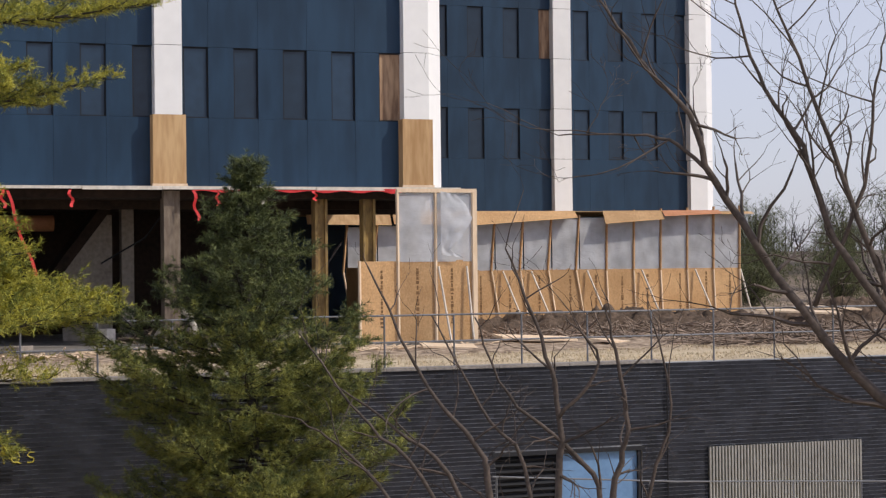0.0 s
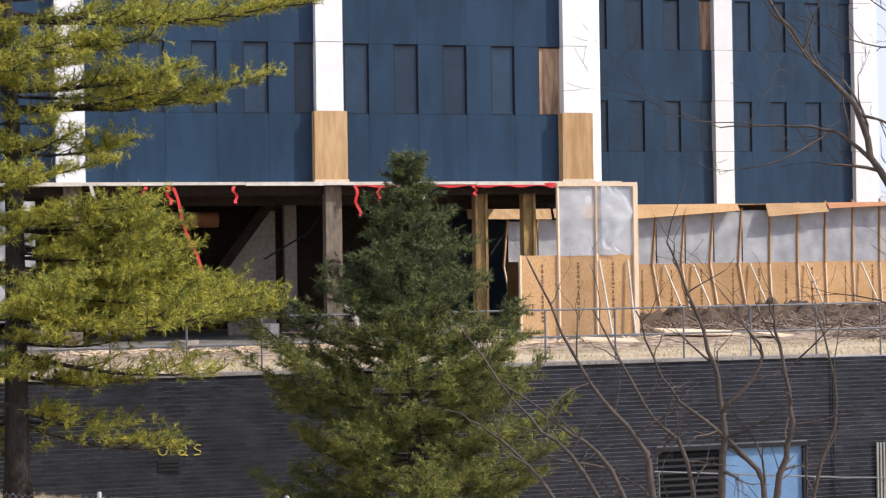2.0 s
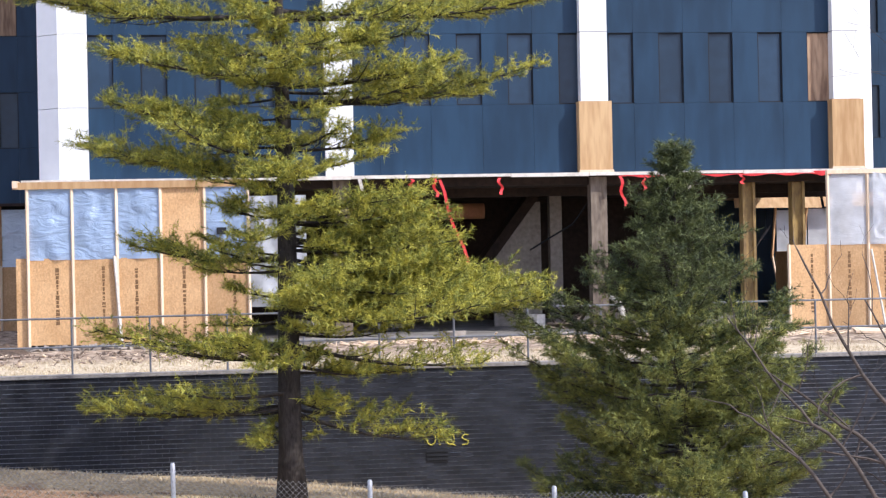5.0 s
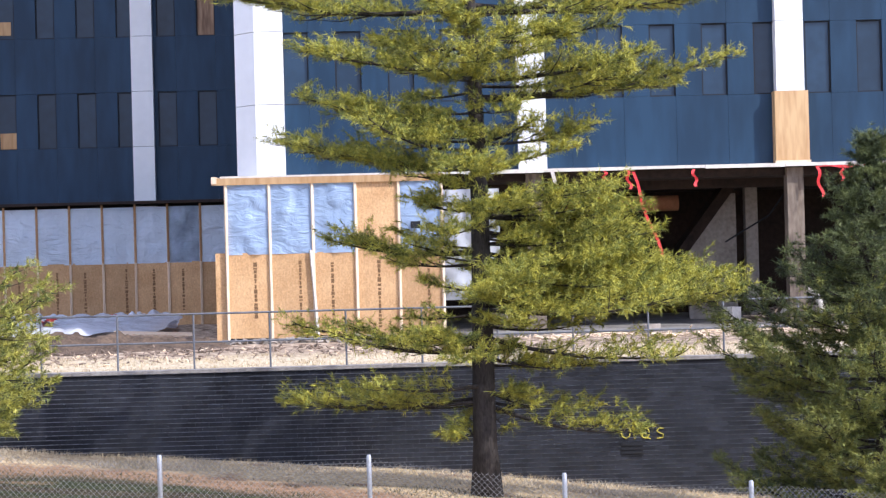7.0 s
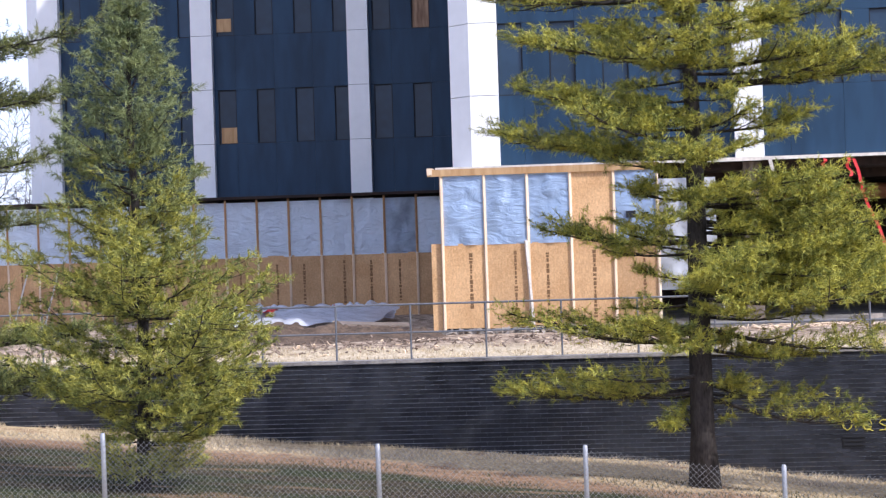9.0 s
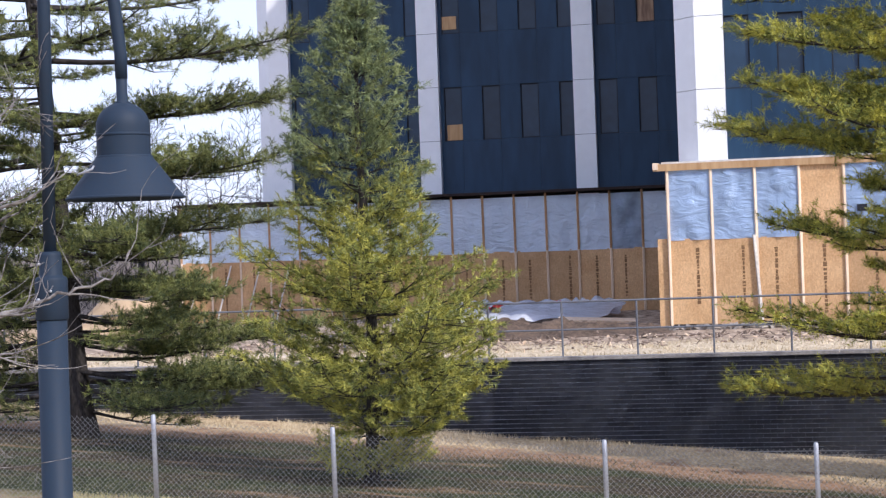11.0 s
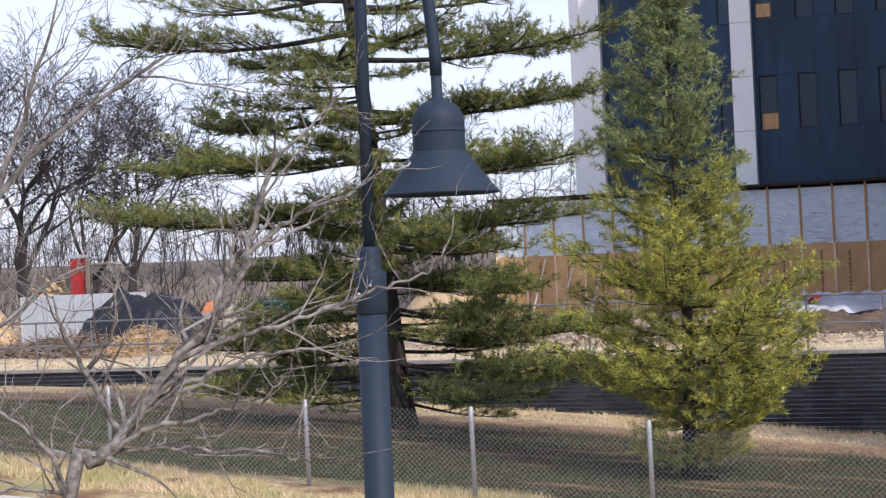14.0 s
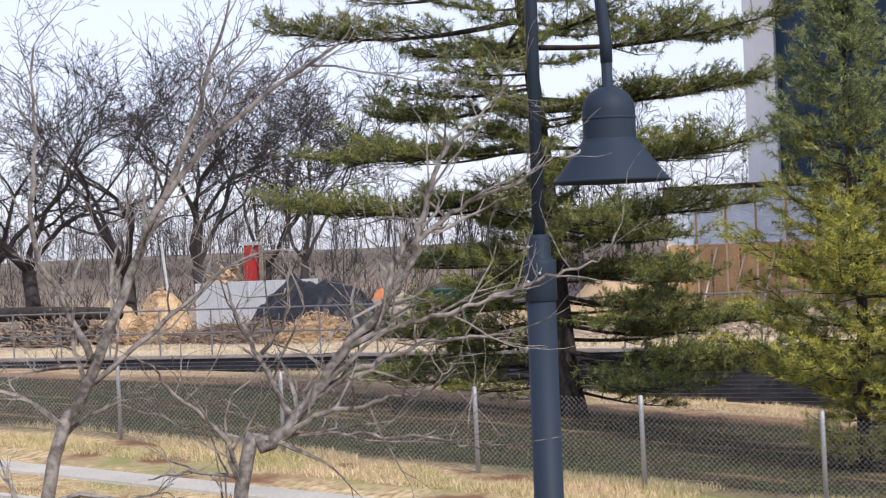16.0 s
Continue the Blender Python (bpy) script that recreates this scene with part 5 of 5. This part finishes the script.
def scrub(x, y, w, h, mat, seed, label):
    rnd = random.Random(seed)
    zb = ground_z(x, y)
    tree = thing("evergreen_shrub", label, "shrub", "far shrubs", at=(x, y, zb))
    gg, tufts = Geo(), []
    for k in range(26):
        a = rnd.uniform(0, 6.283)
        tip = Vector((x + math.cos(a) * w * rnd.random(), y + math.sin(a) * w * 0.6 * rnd.random(), zb + h * rnd.uniform(0.3, 1.0)))
        gg.tube([(x, y, zb), tuple((Vector((x, y, zb)) + tip) / 2 + Vector((0, 0, 0.2))), tuple(tip)], [0.05, 0.03, 0.01], 3, cap=False)
        for q in range(34):
            c = tip + Vector((rnd.gauss(0, 0.45), rnd.gauss(0, 0.45), rnd.gauss(-0.2, 0.5)))
            c.z = max(c.z, zb + 0.1)
            tufts.append((tuple(c), (rnd.gauss(0, 0.5), rnd.gauss(0, 0.5), 0.7), 0.3))
    under(gg.make("stemwork", TWIG_FAR), tree)["kind"] = "stuff"
    under(needle_mesh("foliage", tufts, 9, mat, seed), tree)


for k, (x, y, w, h) in enumerate(((63.5, 108, 2.0, 4.4), (66, 112, 2.4, 4.0), (69, 106, 2.6, 3.6), (72, 110, 2.4, 5.2), (75, 107, 2.5, 5.6), (78, 112, 2.6, 5.0), (80.5, 106, 2.2, 5.4), (61, 118, 2.0, 3.4), (51.5, 88, 1.6, 2.2), (54, 92, 2.0, 2.6), (56.5, 87, 2.0, 2.4), (59, 91, 2.2, 3.0), (61.5, 86, 2.0, 2.6), (64, 90, 2.2, 3.2), (57.5, 97, 2.2, 3.4), (63.5, 98, 2.2, 3.8))):
    scrub(x, y, w, h, SCRUB, 300 + k, "rough dark evergreen shrub at the site edge")


# ---- site clutter ----
def heap(name, label, category, x, y, w, dpt, h, mat, seed, rough=0.25, n=40, freq=1.6):
    zb = ground_z(x, y) - 0.08

    def fn(u, v):
        a, b = (u * 2 - 1), (v * 2 - 1)
        px, py = x + a * w, y + b * dpt
        rr = math.sqrt(a * a + b * b)
        k = max(0.0, 1 - rr * rr)
        nz = noise.noise((px * freq * 0.5, py * freq * 0.5, seed)) + 0.4 * noise.noise((px * freq * 1.3, py * freq * 1.3, seed))
        fold = abs(noise.noise((px * freq * 1.7, py * freq * 1.7, seed + 4)))
        return (px, py, zb + h * k * (1 + rough * nz * 0.8) + rough * 0.35 * h * fold * min(1, k * 3))
    return tagged(Geo().sheet(fn, n, n).make(name, mat, smooth=True), label, category, kind="stuff" if mat in (CHIP, SAND, BLOCKWORK, DIRT) else "")


def sticks(name, label, cx, cy, w, dpt, h, count, mat, seed, ln=(0.3, 1.4), r=(0.012, 0.04), flat=0.3):
    rnd = random.Random(seed)
    gg = Geo()
    for _ in range(count):
        a, b = rnd.uniform(-1, 1), rnd.uniform(-1, 1)
        if a * a + b * b > 1:
            continue
        px, py = cx + a * w, cy + b * dpt
        pz = ground_z(px, py) + h * (1 - math.sqrt(a * a + b * b)) * rnd.uniform(0.3, 1.05) + 0.03
        L = rnd.uniform(*ln)
        d = Vector((rnd.gauss(0, 1), rnd.gauss(0, 0.6), rnd.gauss(0, flat))).normalized() * L / 2
        c = Vector((px, py, pz))
        rr = rnd.uniform(*r)
        gg.tube([c - d, c + Vector((rnd.gauss(0, 0.04), 0, rnd.gauss(0, 0.04))), c + d], [rr, rr * 0.9, rr * 0.6], 4)
    return tagged(gg.make(name, mat), label, "debris", kind="stuff")


TARP = material("black_tarpaulin", (0.014, 0.016, 0.024), 0.5, second=(0.008, 0.009, 0.013), scale=3, fine=20, bump=0.3)
CHIP = material("fresh_wood_chips", (0.64, 0.47, 0.29), 0.9, second=(0.26, 0.175, 0.105), scale=4, fine=30, random_value=0.25, per_island=True)
DIRT = material("brown_dirt", (0.15, 0.105, 0.075), 0.95, second=(0.045, 0.032, 0.024), scale=2.5, fine=14, bump=0.6)
SAND = material("tan_sand", (0.50, 0.37, 0.23), 0.95, second=(0.38, 0.27, 0.16), scale=2, fine=30, bump=0.3)
BRUSH = material("dead_brush", (0.30, 0.23, 0.18), 0.9, second=(0.13, 0.10, 0.08), scale=4, fine=20, random_value=0.4, per_island=True)
GREEN = material("green_container_paint", (0.02, 0.09, 0.07), 0.5, scale=3)
RED_PAINT = material("faded_red_paint", (0.42, 0.03, 0.028), 0.5, scale=3, fine=20)
WHITE_METAL = material("white_sheet_metal", (0.50, 0.53, 0.57), 0.5, second=(0.40, 0.43, 0.46), scale=1.5, fine=10)
ORANGE = material("orange_netting", (0.72, 0.26, 0.11), 0.6, scale=4)

heap("black_tarpaulin", "heap of crumpled black tarpaulin behind the railing", "tarpaulin", -30.1, 50.2, 2.95, 1.7, 1.75, TARP, 5, 0.35, 110, 2.1)
heap("chip_pile", "pile of pale fresh wood chips", "wood chips", -35.4, 49.2, 1.2, 1.1, 1.55, CHIP, 8, 0.4, 30)
sticks("chip_splinters", "splintered pale wood over a chip pile", -35.4, 49.1, 1.3, 1.2, 1.85, 2200, CHIP, 9, (0.12, 0.55), (0.007, 0.022), 0.6)
heap("chip_pile", "low pile of pale split wood by the railing", "wood chips", -28.9, 48.2, 1.3, 0.8, 0.7, CHIP, 12, 0.5, 30)
sticks("split_wood", "pale split wood scattered over a pile", -28.9, 48.1, 1.8, 1.0, 1.0, 2000, CHIP, 13, (0.12, 0.5), (0.006, 0.02), 0.5)
heap("chip_pile", "pile of torn stumps and chips behind a log", "wood chips", -38.6, 51.0, 1.2, 1.2, 1.2, CHIP, 15, 0.6, 30)
sticks("brush_pile", "tangle of grey cut brush behind the railing", -31.5, 49.0, 4.6, 1.3, 0.65, 2200, BRUSH, 17, (0.3, 1.4), (0.007, 0.022), 0.35)
sticks("brush_pile", "cut branches and roots heaped on the site", -39.3, 48.8, 2.8, 1.3, 0.9, 700, BRUSH, 19, (0.4, 2.0), (0.012, 0.05), 0.3)
for k, (x0, y0, z0, x1, z1, r) in enumerate(((-44.0, 49.4, 2.1, -37.4, 2.05, 0.25), (-41.8, 48.4, 1.25, -38.0, 1.8, 0.18), (-41.0, 47.9, 1.15, -37.6, 1.3, 0.21))):
    gg = Geo().tube([(x0, y0, z0), ((x0 + x1) / 2, y0 + 0.1, (z0 + z1) / 2 + 0.06), (x1, y0 + 0.2, z1)], [r, r * 0.95, r * 0.8], 12)
    tagged(gg.make("log", BARK if k < 3 else CHIP, smooth=True), "felled log with rough dark bark" if k < 3 else "upright splintered stump of pale wood", "log", "felled logs")
cont = thing("container", "white sheet-metal container side behind the debris", "container", at=(-35.7, 54.5, 1.15))
under(Geo().box(-37.4, -33.8, 54.0, 56.4, 1.15, 2.9).make("body", WHITE_METAL), cont)
for k in range(4):
    under(Geo().box(-37.4 + k * 1.1, -37.35 + k * 1.1, 53.97, 54.0, 1.2, 2.88).make("rib", WHITE_METAL), cont)
mach = thing("red_post_machine", "tall faded red machine mast with a white cap", "machine", at=(-37.1, 57, 1.15))
under(Geo().box(-37.28, -36.9, 57.0, 57.4, 2.9, 4.2).make("mast", RED_PAINT), mach)
under(Geo().box(-37.4, -36.78, 56.95, 57.45, 4.21, 4.33).make("cap", WHITE_METAL), mach)
under(Geo().box(-37.4, -36.8, 56.9, 57.6, 1.15, 2.9).make("base", STEEL_DIRTY), mach)
under(Geo().box(-36.7, -36.58, 57.1, 57.2, 2.9, 4.2).make("side_bar", STEEL_DIRTY), mach)
sticks("stump_heap", "heap of pale torn stumps beside the machine", -38.4, 57.6, 1.3, 1.0, 2.7, 320, CHIP, 27, (0.3, 1.2), (0.03, 0.1), 0.7)
tagged(Geo().tube([(-38.4, 54, 1.1), (-38.8, 54, 4.4)], 0.05, 8).make("leaning_pole", WHITE_METAL), "pale pole leaning among the debris", "pole")
heap("sand_pile", "smooth tan sand pile by the shed", "sand", -23.9, 60.0, 2.0, 2.0, 1.65, SAND, 21, 0.08, 30, 0.8)
heap("sand_pile", "spread of tan sand on the site", "sand", -23.5, 55.0, 3.4, 2.5, 0.7, SAND, 22, 0.2, 30, 0.8)
gc = thing("waste_container", "dark green steel waste container", "container", at=(-31.0, 62.0, 1.15))
under(Geo().box(-32.2, -30.9, 61.5, 63, 1.15, 2.2).make("body", GREEN), gc)
under(Geo().box(-32.25, -30.85, 61.45, 63.05, 2.2, 2.28).make("rim", GREEN), gc)
heap("netting_heap", "crumpled orange safety netting", "netting", -31.9, 57.7, 1.3, 0.4, 1.2, ORANGE, 25, 0.4, 30, 3)
heap("rubble_heap", "low heap of pale rubble and sheeting", "rubble", -31.0, 57.0, 2.9, 0.9, 1.0, BLOCKWORK, 26, 0.7, 60, 3)
# wire roll beside the shed
wr = Geo()
for k in range(9):
    wr.tube([(-26.7 + 0.09 * k, 68.0, 1.2), (-26.7 + 0.09 * k, 68.0, 3.2)], 0.012, 4)
    wr.tube([(-26.75, 67.99, 1.3 + 0.21 * k), (-25.9, 67.99, 1.3 + 0.21 * k)], 0.012, 4)
tagged(wr.make("wire_panel", STEEL_DIRTY), "panel of dark reinforcing mesh leaning at the shed", "mesh panel")

# crumpled plastic on the mud
for k, (x, y, w, d) in enumerate(((-10.6, 61.2, 3.2, 2.9), (-9.2, 64.6, 1.8, 1.2), (-12.9, 63.6, 2.2, 1.8))):
    sh = Geo().sheet(lambda u, v: (x + w * (u * 2 - 1) + 0.3 * noise.noise((u * 4, v * 4, k)), y + d * (v * 2 - 1),
                                   ground_z(x, y) + 0.06 + (0.32 * abs(noise.noise((u * 3 + k, v * 3, 2))) + 0.26 * abs(noise.noise((u * 9, v * 8, k)))) * min(1, 5 * u * (1 - u)) + 0.35 * v), 60, 40)
    tagged(sh.make("plastic_sheet", FILM_BLUE, smooth=True), "crumpled white plastic sheet lying on the mud", "plastic sheet", "sheets on the mud")
    rs = Geo().sheet(lambda u, v: (x - w * 0.5 + w * 0.4 * u, y + d * (0.3 * v - 0.2 + 0.2 * math.sin(u * 5)), ground_z(x, y) + 0.5 + 0.15 * noise.noise((u * 7, v, k))), 24, 2)
    tagged(rs.make("red_strip", RED), "strip of red tape on plastic sheeting", "tape", "tapes")
heap("dirt_mound", "churned dark earth bank before the shed", "earth", 29.5, 59.0, 9.5, 2.6, 0.6, DIRT, 33, 1.0, 150, 3.2)
heap("dirt_mound", "brown earth bank at the site edge", "earth", 43.5, 63.0, 7.0, 3.0, 0.9, DIRT, 34, 0.9, 110, 2.8)
heap("dirt_mound", "low ridge of turned earth by the hoarding", "earth", -9.0, 51.5, 5.0, 2.2, 0.35, DIRT, 35, 1.0, 110, 3.0)
sticks("brush_pile", "long tangle of cut grey brush and roots", 29, 54.6, 9.5, 2.6, 0.35, 1300, BRUSH, 37, (0.2, 1.3), (0.012, 0.035), 0.25)
sticks("brush_pile", "scattered cut brush behind the railing", 34, 49, 8.5, 2.2, 0.3, 900, BRUSH, 39, (0.3, 1.6), (0.012, 0.035), 0.2)
sticks("clod_litter", "clods, roots and scraps over the turned soil", -8, 47.6, 12, 2.6, 0.1, 650, BRUSH, 44, (0.05, 0.25), (0.01, 0.035), 0.3)
sticks("pale_litter", "pale chips and scraps over the turned soil", -8, 47.2, 12, 3.0, 0.08, 130, LUMBER, 45, (0.05, 0.2), (0.01, 0.03), 0.2)
sticks("splinter_litter", "pale splinters and scraps on the mud", 12, 50.6, 9, 0.9, 0.1, 500, LUMBER, 41, (0.1, 0.7), (0.01, 0.03), 0.1)
sticks("stone_litter", "broken grey rubble at the hoarding foot", -1.5, 51.9, 3.2, 0.5, 0.14, 260, BLOCKWORK, 42, (0.08, 0.25), (0.03, 0.07), 0.5)
for k, (x, y, z, w, a) in enumerate(((22.6, 51.5, 1.25, 1.3, 6), (19.0, 49.5, 1.15, 0.8, -10), (16.2, 50.5, 1.15, 1.0, 20), (35.8, 58, 1.7, 1.6, -14), (38.5, 60, 1.75, 1.3, 10), (-7.4, 57.5, 1.25, 1.2, 8), (24.5, 50.2, 1.15, 0.7, 35))):
    tagged(Geo().box(-w, w, -0.35, 0.35, -0.03, 0.03, pose(x, y, z + 0.05, 6, 3, a)).make("loose_board", LUMBER), "loose pale board lying on the mud", "board", "loose boards")
for k, (x, y, w, h) in enumerate(((16.4, 54.2, 0.5, 0.35), (15.4, 55, 0.9, 0.2), (10.3, 55.6, 0.16, 0.5), (12.8, 56.5, 0.7, 0.45), (3.4, 55, 0.35, 0.7), (7.4, 53.5, 0.6, 0.12))):
    blk = Geo().box(-w, w, -0.25, 0.25, 0, h, pose(x, y, 1.22, 0, 0, 13 * k))
    tagged(blk.make("rubble_block", BLOCKWORK if k != 2 else PALE), "broken block of demolition waste on the slab", "rubble", "slab rubble")
sticks("floor_debris", "tangled demolition debris on the slab", 12.9, 57, 2.2, 1.5, 0.7, 220, STEEL_DIRTY, 47, (0.3, 1.4), (0.012, 0.05), 0.4)

hose = Geo().tube([(12.7 + 0.5 * math.cos(a * 0.35), 56.2, 1.28 + 0.95 * math.sin(a * 0.35)) for a in range(0, 7)] + [(11.9, 56.3, 1.3)], 0.1, 10)
tagged(hose.make("flexible_duct", PALE, smooth=True), "pale flexible duct looped on the slab", "duct")
for k in range(4):
    tagged(Geo().box(-0.75, 0.75, -0.14, 0.14, 0, 0.06, pose(16.2 + 0.05 * k, 53.4, 1.22 + 0.065 * k, 0, 0, 3 * k - 4)).make("plank", LUMBER), "pale plank stacked on the slab", "plank", "stacked planks")

# ---- wall fittings ----
door = thing("door", "pale blue steel service door in the brick wall", "door", kind="", at=(20, WALL_Y, -3.3))
BLUE_DOOR = material("pale_blue_door_paint", (0.16, 0.30, 0.52), 0.4, second=(0.13, 0.25, 0.45), scale=1, fine=8)
under(Geo().box(18.98, 21.1, WALL_Y + 0.12, WALL_Y + 0.16, -3.5, -1.19).make("leaf", BLUE_DOOR), door)
under(Geo().box(18.9, 18.98, WALL_Y + 0.03, WALL_Y + 0.2, -3.5, -1.13).make("jamb", DARK_JOINT), door)
under(Geo().box(21.1, 21.18, WALL_Y + 0.03, WALL_Y + 0.2, -3.5, -1.13).make("jamb", DARK_JOINT), door)
under(Geo().box(18.98, 21.1, WALL_Y + 0.03, WALL_Y + 0.2, -1.19, -1.13).make("lintel", DARK_JOINT), door)
under(Geo().box(17.12, 21.28, WALL_Y - 0.012, WALL_Y + 0.02, -1.2, -1.09).make("head_plate", DARK_JOINT), door)
lou = thing("louvre", "dark louvred opening beside the service door", "louvre", at=(18, WALL_Y, -2))
under(Geo().box(17.2, 18.9, WALL_Y + 0.18, WALL_Y + 0.24, -2.6, -1.18).make("backing", DARK_JOINT), lou)
for k in range(9):
    under(Geo().box(17.24, 18.86, -0.06, 0.06, -0.008, 0.008, pose(0, WALL_Y + 0.1, -2.5 + 0.155 * k, 38, 0, 0)).make("slat", DARK_JOINT), lou)
GRILLE = material("pale_grille_paint", (0.38, 0.38, 0.36), 0.6, second=(0.26, 0.26, 0.245), scale=2, fine=12)
grille = thing("wall_grille", "pale vertical-slat grille on the brick wall", "grille", at=(25.3, WALL_Y, -2.2))
under(Geo().box(23.06, 27.62, WALL_Y - 0.03, WALL_Y - 0.01, -3.4, -1.21).make("backing", DARK_JOINT), grille)
for k in range(50):
    x = 23.08 + k * 0.0915
    under(Geo().box(x, x + 0.045, WALL_Y - 0.09, WALL_Y - 0.03, -3.4, -1.2).make("slat", GRILLE), grille)
hr = thing("handrail", "grey pipe handrail on the ramp below the wall", "railing", at=(20, 38, -2.4))
under(Geo().tube([(15.6, 38, -1.22), (20.2, 38, -1.56), (28, 38, -1.95)], 0.019, 8).make("rail", RAIL_PAINT), hr)
for k in range(7):
    x = 15.7 + 1.9 * k
    zt = lerp(x, [(15.6, -1.22), (20.2, -1.56), (28, -1.95)])
    under(Geo().tube([(x, 38, ground_z(x, 38) - 0.1), (x, 38, zt)], 0.017, 8).make("post", RAIL_PAINT), hr)
vent = thing("wall_vent", "small sooty vent opening low in the brick wall", "vent", at=(5.4, WALL_Y, -1.1))
under(Geo().box(5.12, 5.62, WALL_Y - 0.02, WALL_Y + 0.01, -1.17, -0.86).make("opening", DARK_JOINT), vent)
for k in range(3):
    under(Geo().box(5.14, 5.6, WALL_Y - 0.04, WALL_Y - 0.02, -1.12 + 0.09 * k, -1.09 + 0.09 * k).make("slat", DARK_JOINT), vent)

# yellow sprayed marks
SPRAY = material("yellow_spray_paint", (0.70, 0.60, 0.08), 0.7, second=(0.4, 0.36, 0.06), scale=6, fine=30, bump=0)
mark = Geo()


def stroke(pts):
    mark.tube([(5.12 + px, WALL_Y - 0.016, -0.84 + pz) for px, pz in pts], 0.013, 4)


stroke([(0.0, 0.28), (0.03, 0.12), (0.12, 0.06), (0.2, 0.12), (0.22, 0.28)])
stroke([(0.3, 0.06), (0.33, 0.06)])
stroke([(0.56 + 0.09 * math.cos(a * 0.6), 0.18 + 0.12 * math.sin(a * 0.6)) for a in range(11)])
stroke([(0.56, 0.08), (0.68, 0.04)])
stroke([(0.98, 0.27), (0.88, 0.28), (0.82, 0.22), (0.88, 0.17), (0.97, 0.14), (0.95, 0.06), (0.82, 0.05)])
tagged(mark.make("spray_mark", SPRAY), "yellow sprayed survey marks on the brick wall", "graffiti")


# ---- grass ----
def blades(name, label, places, mat, seed, h=(0.06, 0.2), w=0.012):
    rng = np.random.default_rng(seed)
    p = np.array(places)
    n = len(p)
    ang = rng.uniform(0, 6.283, n)
    hh = rng.uniform(h[0], h[1], n)
    side = np.stack([np.cos(ang), np.sin(ang), np.zeros(n)], 1) * w
    tip = p + np.stack([rng.normal(0, 0.5, n) * hh, rng.normal(0, 0.5, n) * hh, hh], 1)
    v = np.stack([p - side, p + side, tip], 1).reshape(-1, 3)
    me = bpy.data.meshes.new(name)
    me.vertices.add(len(v))
    me.vertices.foreach_set("co", v.astype(np.float32).ravel())
    me.loops.add(3 * n)
    me.loops.foreach_set("vertex_index", np.arange(3 * n, dtype=np.int32))
    me.polygons.add(n)
    me.polygons.foreach_set("loop_start", np.arange(0, 3 * n, 3, dtype=np.int32))
    me.update(calc_edges=True)
    me.materials.append(mat)
    return tagged(new(name, me), label, "grass", kind="stuff")


STRAW = material("dry_grass_blades", (0.70, 0.60, 0.43), 0.9, second=(0.36, 0.28, 0.17), scale=0.8, fine=8, random_value=0.3, per_island=True, bump=0)
VERGE_GRASS = material("half_green_verge_blades", (0.42, 0.39, 0.18), 0.9, second=(0.62, 0.48, 0.32), scale=0.9, fine=6, random_value=0.35, per_island=True, bump=0, contrast=0.4)
# slope blades: dull green, darkened along with the shaded slope ground
SHADED_GRASS = material("shaded_green_grass_blades", (0.046, 0.053, 0.026), 0.9, second=(0.13, 0.11, 0.068), scale=0.5, fine=4, random_value=0.3, per_island=True, bump=0)
rnd = random.Random(400)


def scatter(n, x0, x1, y0, y1):
    out = []
    for _ in range(n):
        x, y = rnd.uniform(x0, x1), rnd.uniform(y0, y1)
        if noise.noise((x * 0.5, y * 0.9, 5)) > -0.1:
            out.append((x, y, ground_z(x, y) - 0.02))
    return out


blades("terrace_grass", "dry straw-coloured grass along the top of the wall", scatter(42000, -38, 32, WALL_Y + 0.45, 47.5), STRAW, 1, (0.04, 0.13), 0.012)
blades("wall_foot_grass", "dry grass along the foot of the wall", scatter(30000, -26, 9, 37.8, WALL_Y - 0.05), STRAW, 2, (0.04, 0.16), 0.01)
blades("slope_grass", "thin dull green slope grass behind the fence, darkened for tree shade", scatter(50000, -26, 8, 23.0, 36.0), SHADED_GRASS, 3, (0.04, 0.11), 0.009)
blades("verge_grass", "dry tussocky grass on the road verge", scatter(36000, -20, -4, 21.25, 23.2), VERGE_GRASS, 4, (0.04, 0.15), 0.007)
blades("verge_grass", "short dry grass between pavement and kerb", scatter(9000, -20, -8, 18.25, 19.7), VERGE_GRASS, 5, (0.03, 0.08), 0.007)


# ---- bricks of the retaining wall, the nearest stretch as single pieces ----
BL, BH, GAP, DEEP = 0.305, 0.1016, 0.018, 0.014
single = bpy.data.meshes.new("brick")
proto = Geo().box(0, BL - 0.005, 0, 0.04, 0, BH - GAP)
single.from_pydata(proto.v, [], proto.f)
single.materials.append(BRICK)
many = Geo()
rnd = random.Random(500)
row = 0
z = WTOP - BH
pieces = 0
while z > -3.6:
    x = -40.0 + (row % 2) * BL / 2
    while x < 34:
        zg = lerp(x, WALL_GROUND) - 0.15
        xa, xb = x, x + BL - 0.005
        if z < -1.14:
            if xa < 17.19 < xb:
                xb = 17.19
            elif xa < 21.21 < xb:
                xa = 21.21
        inside = 17.19 < (xa + xb) / 2 < 21.21 and z < -1.14
        if z + BH > zg and not inside:
            y = WALL_Y - 0.002 - rnd.uniform(0, 0.006)
            if -2.4 < x < 1.6 and pieces < 300:
                o = new("brick", single)
                o.parent = wall_ob
                o.location = (x, y, z)
                pieces += 1
            else:
                many.box(xa, xb, y, WALL_Y + 0.03, z, z + BH - GAP)
        x += BL
    z -= BH
    row += 1
run_ob = many.make("brick_run", BRICK_MANY, wall_ob)
run_ob["kind"] = "stuff"
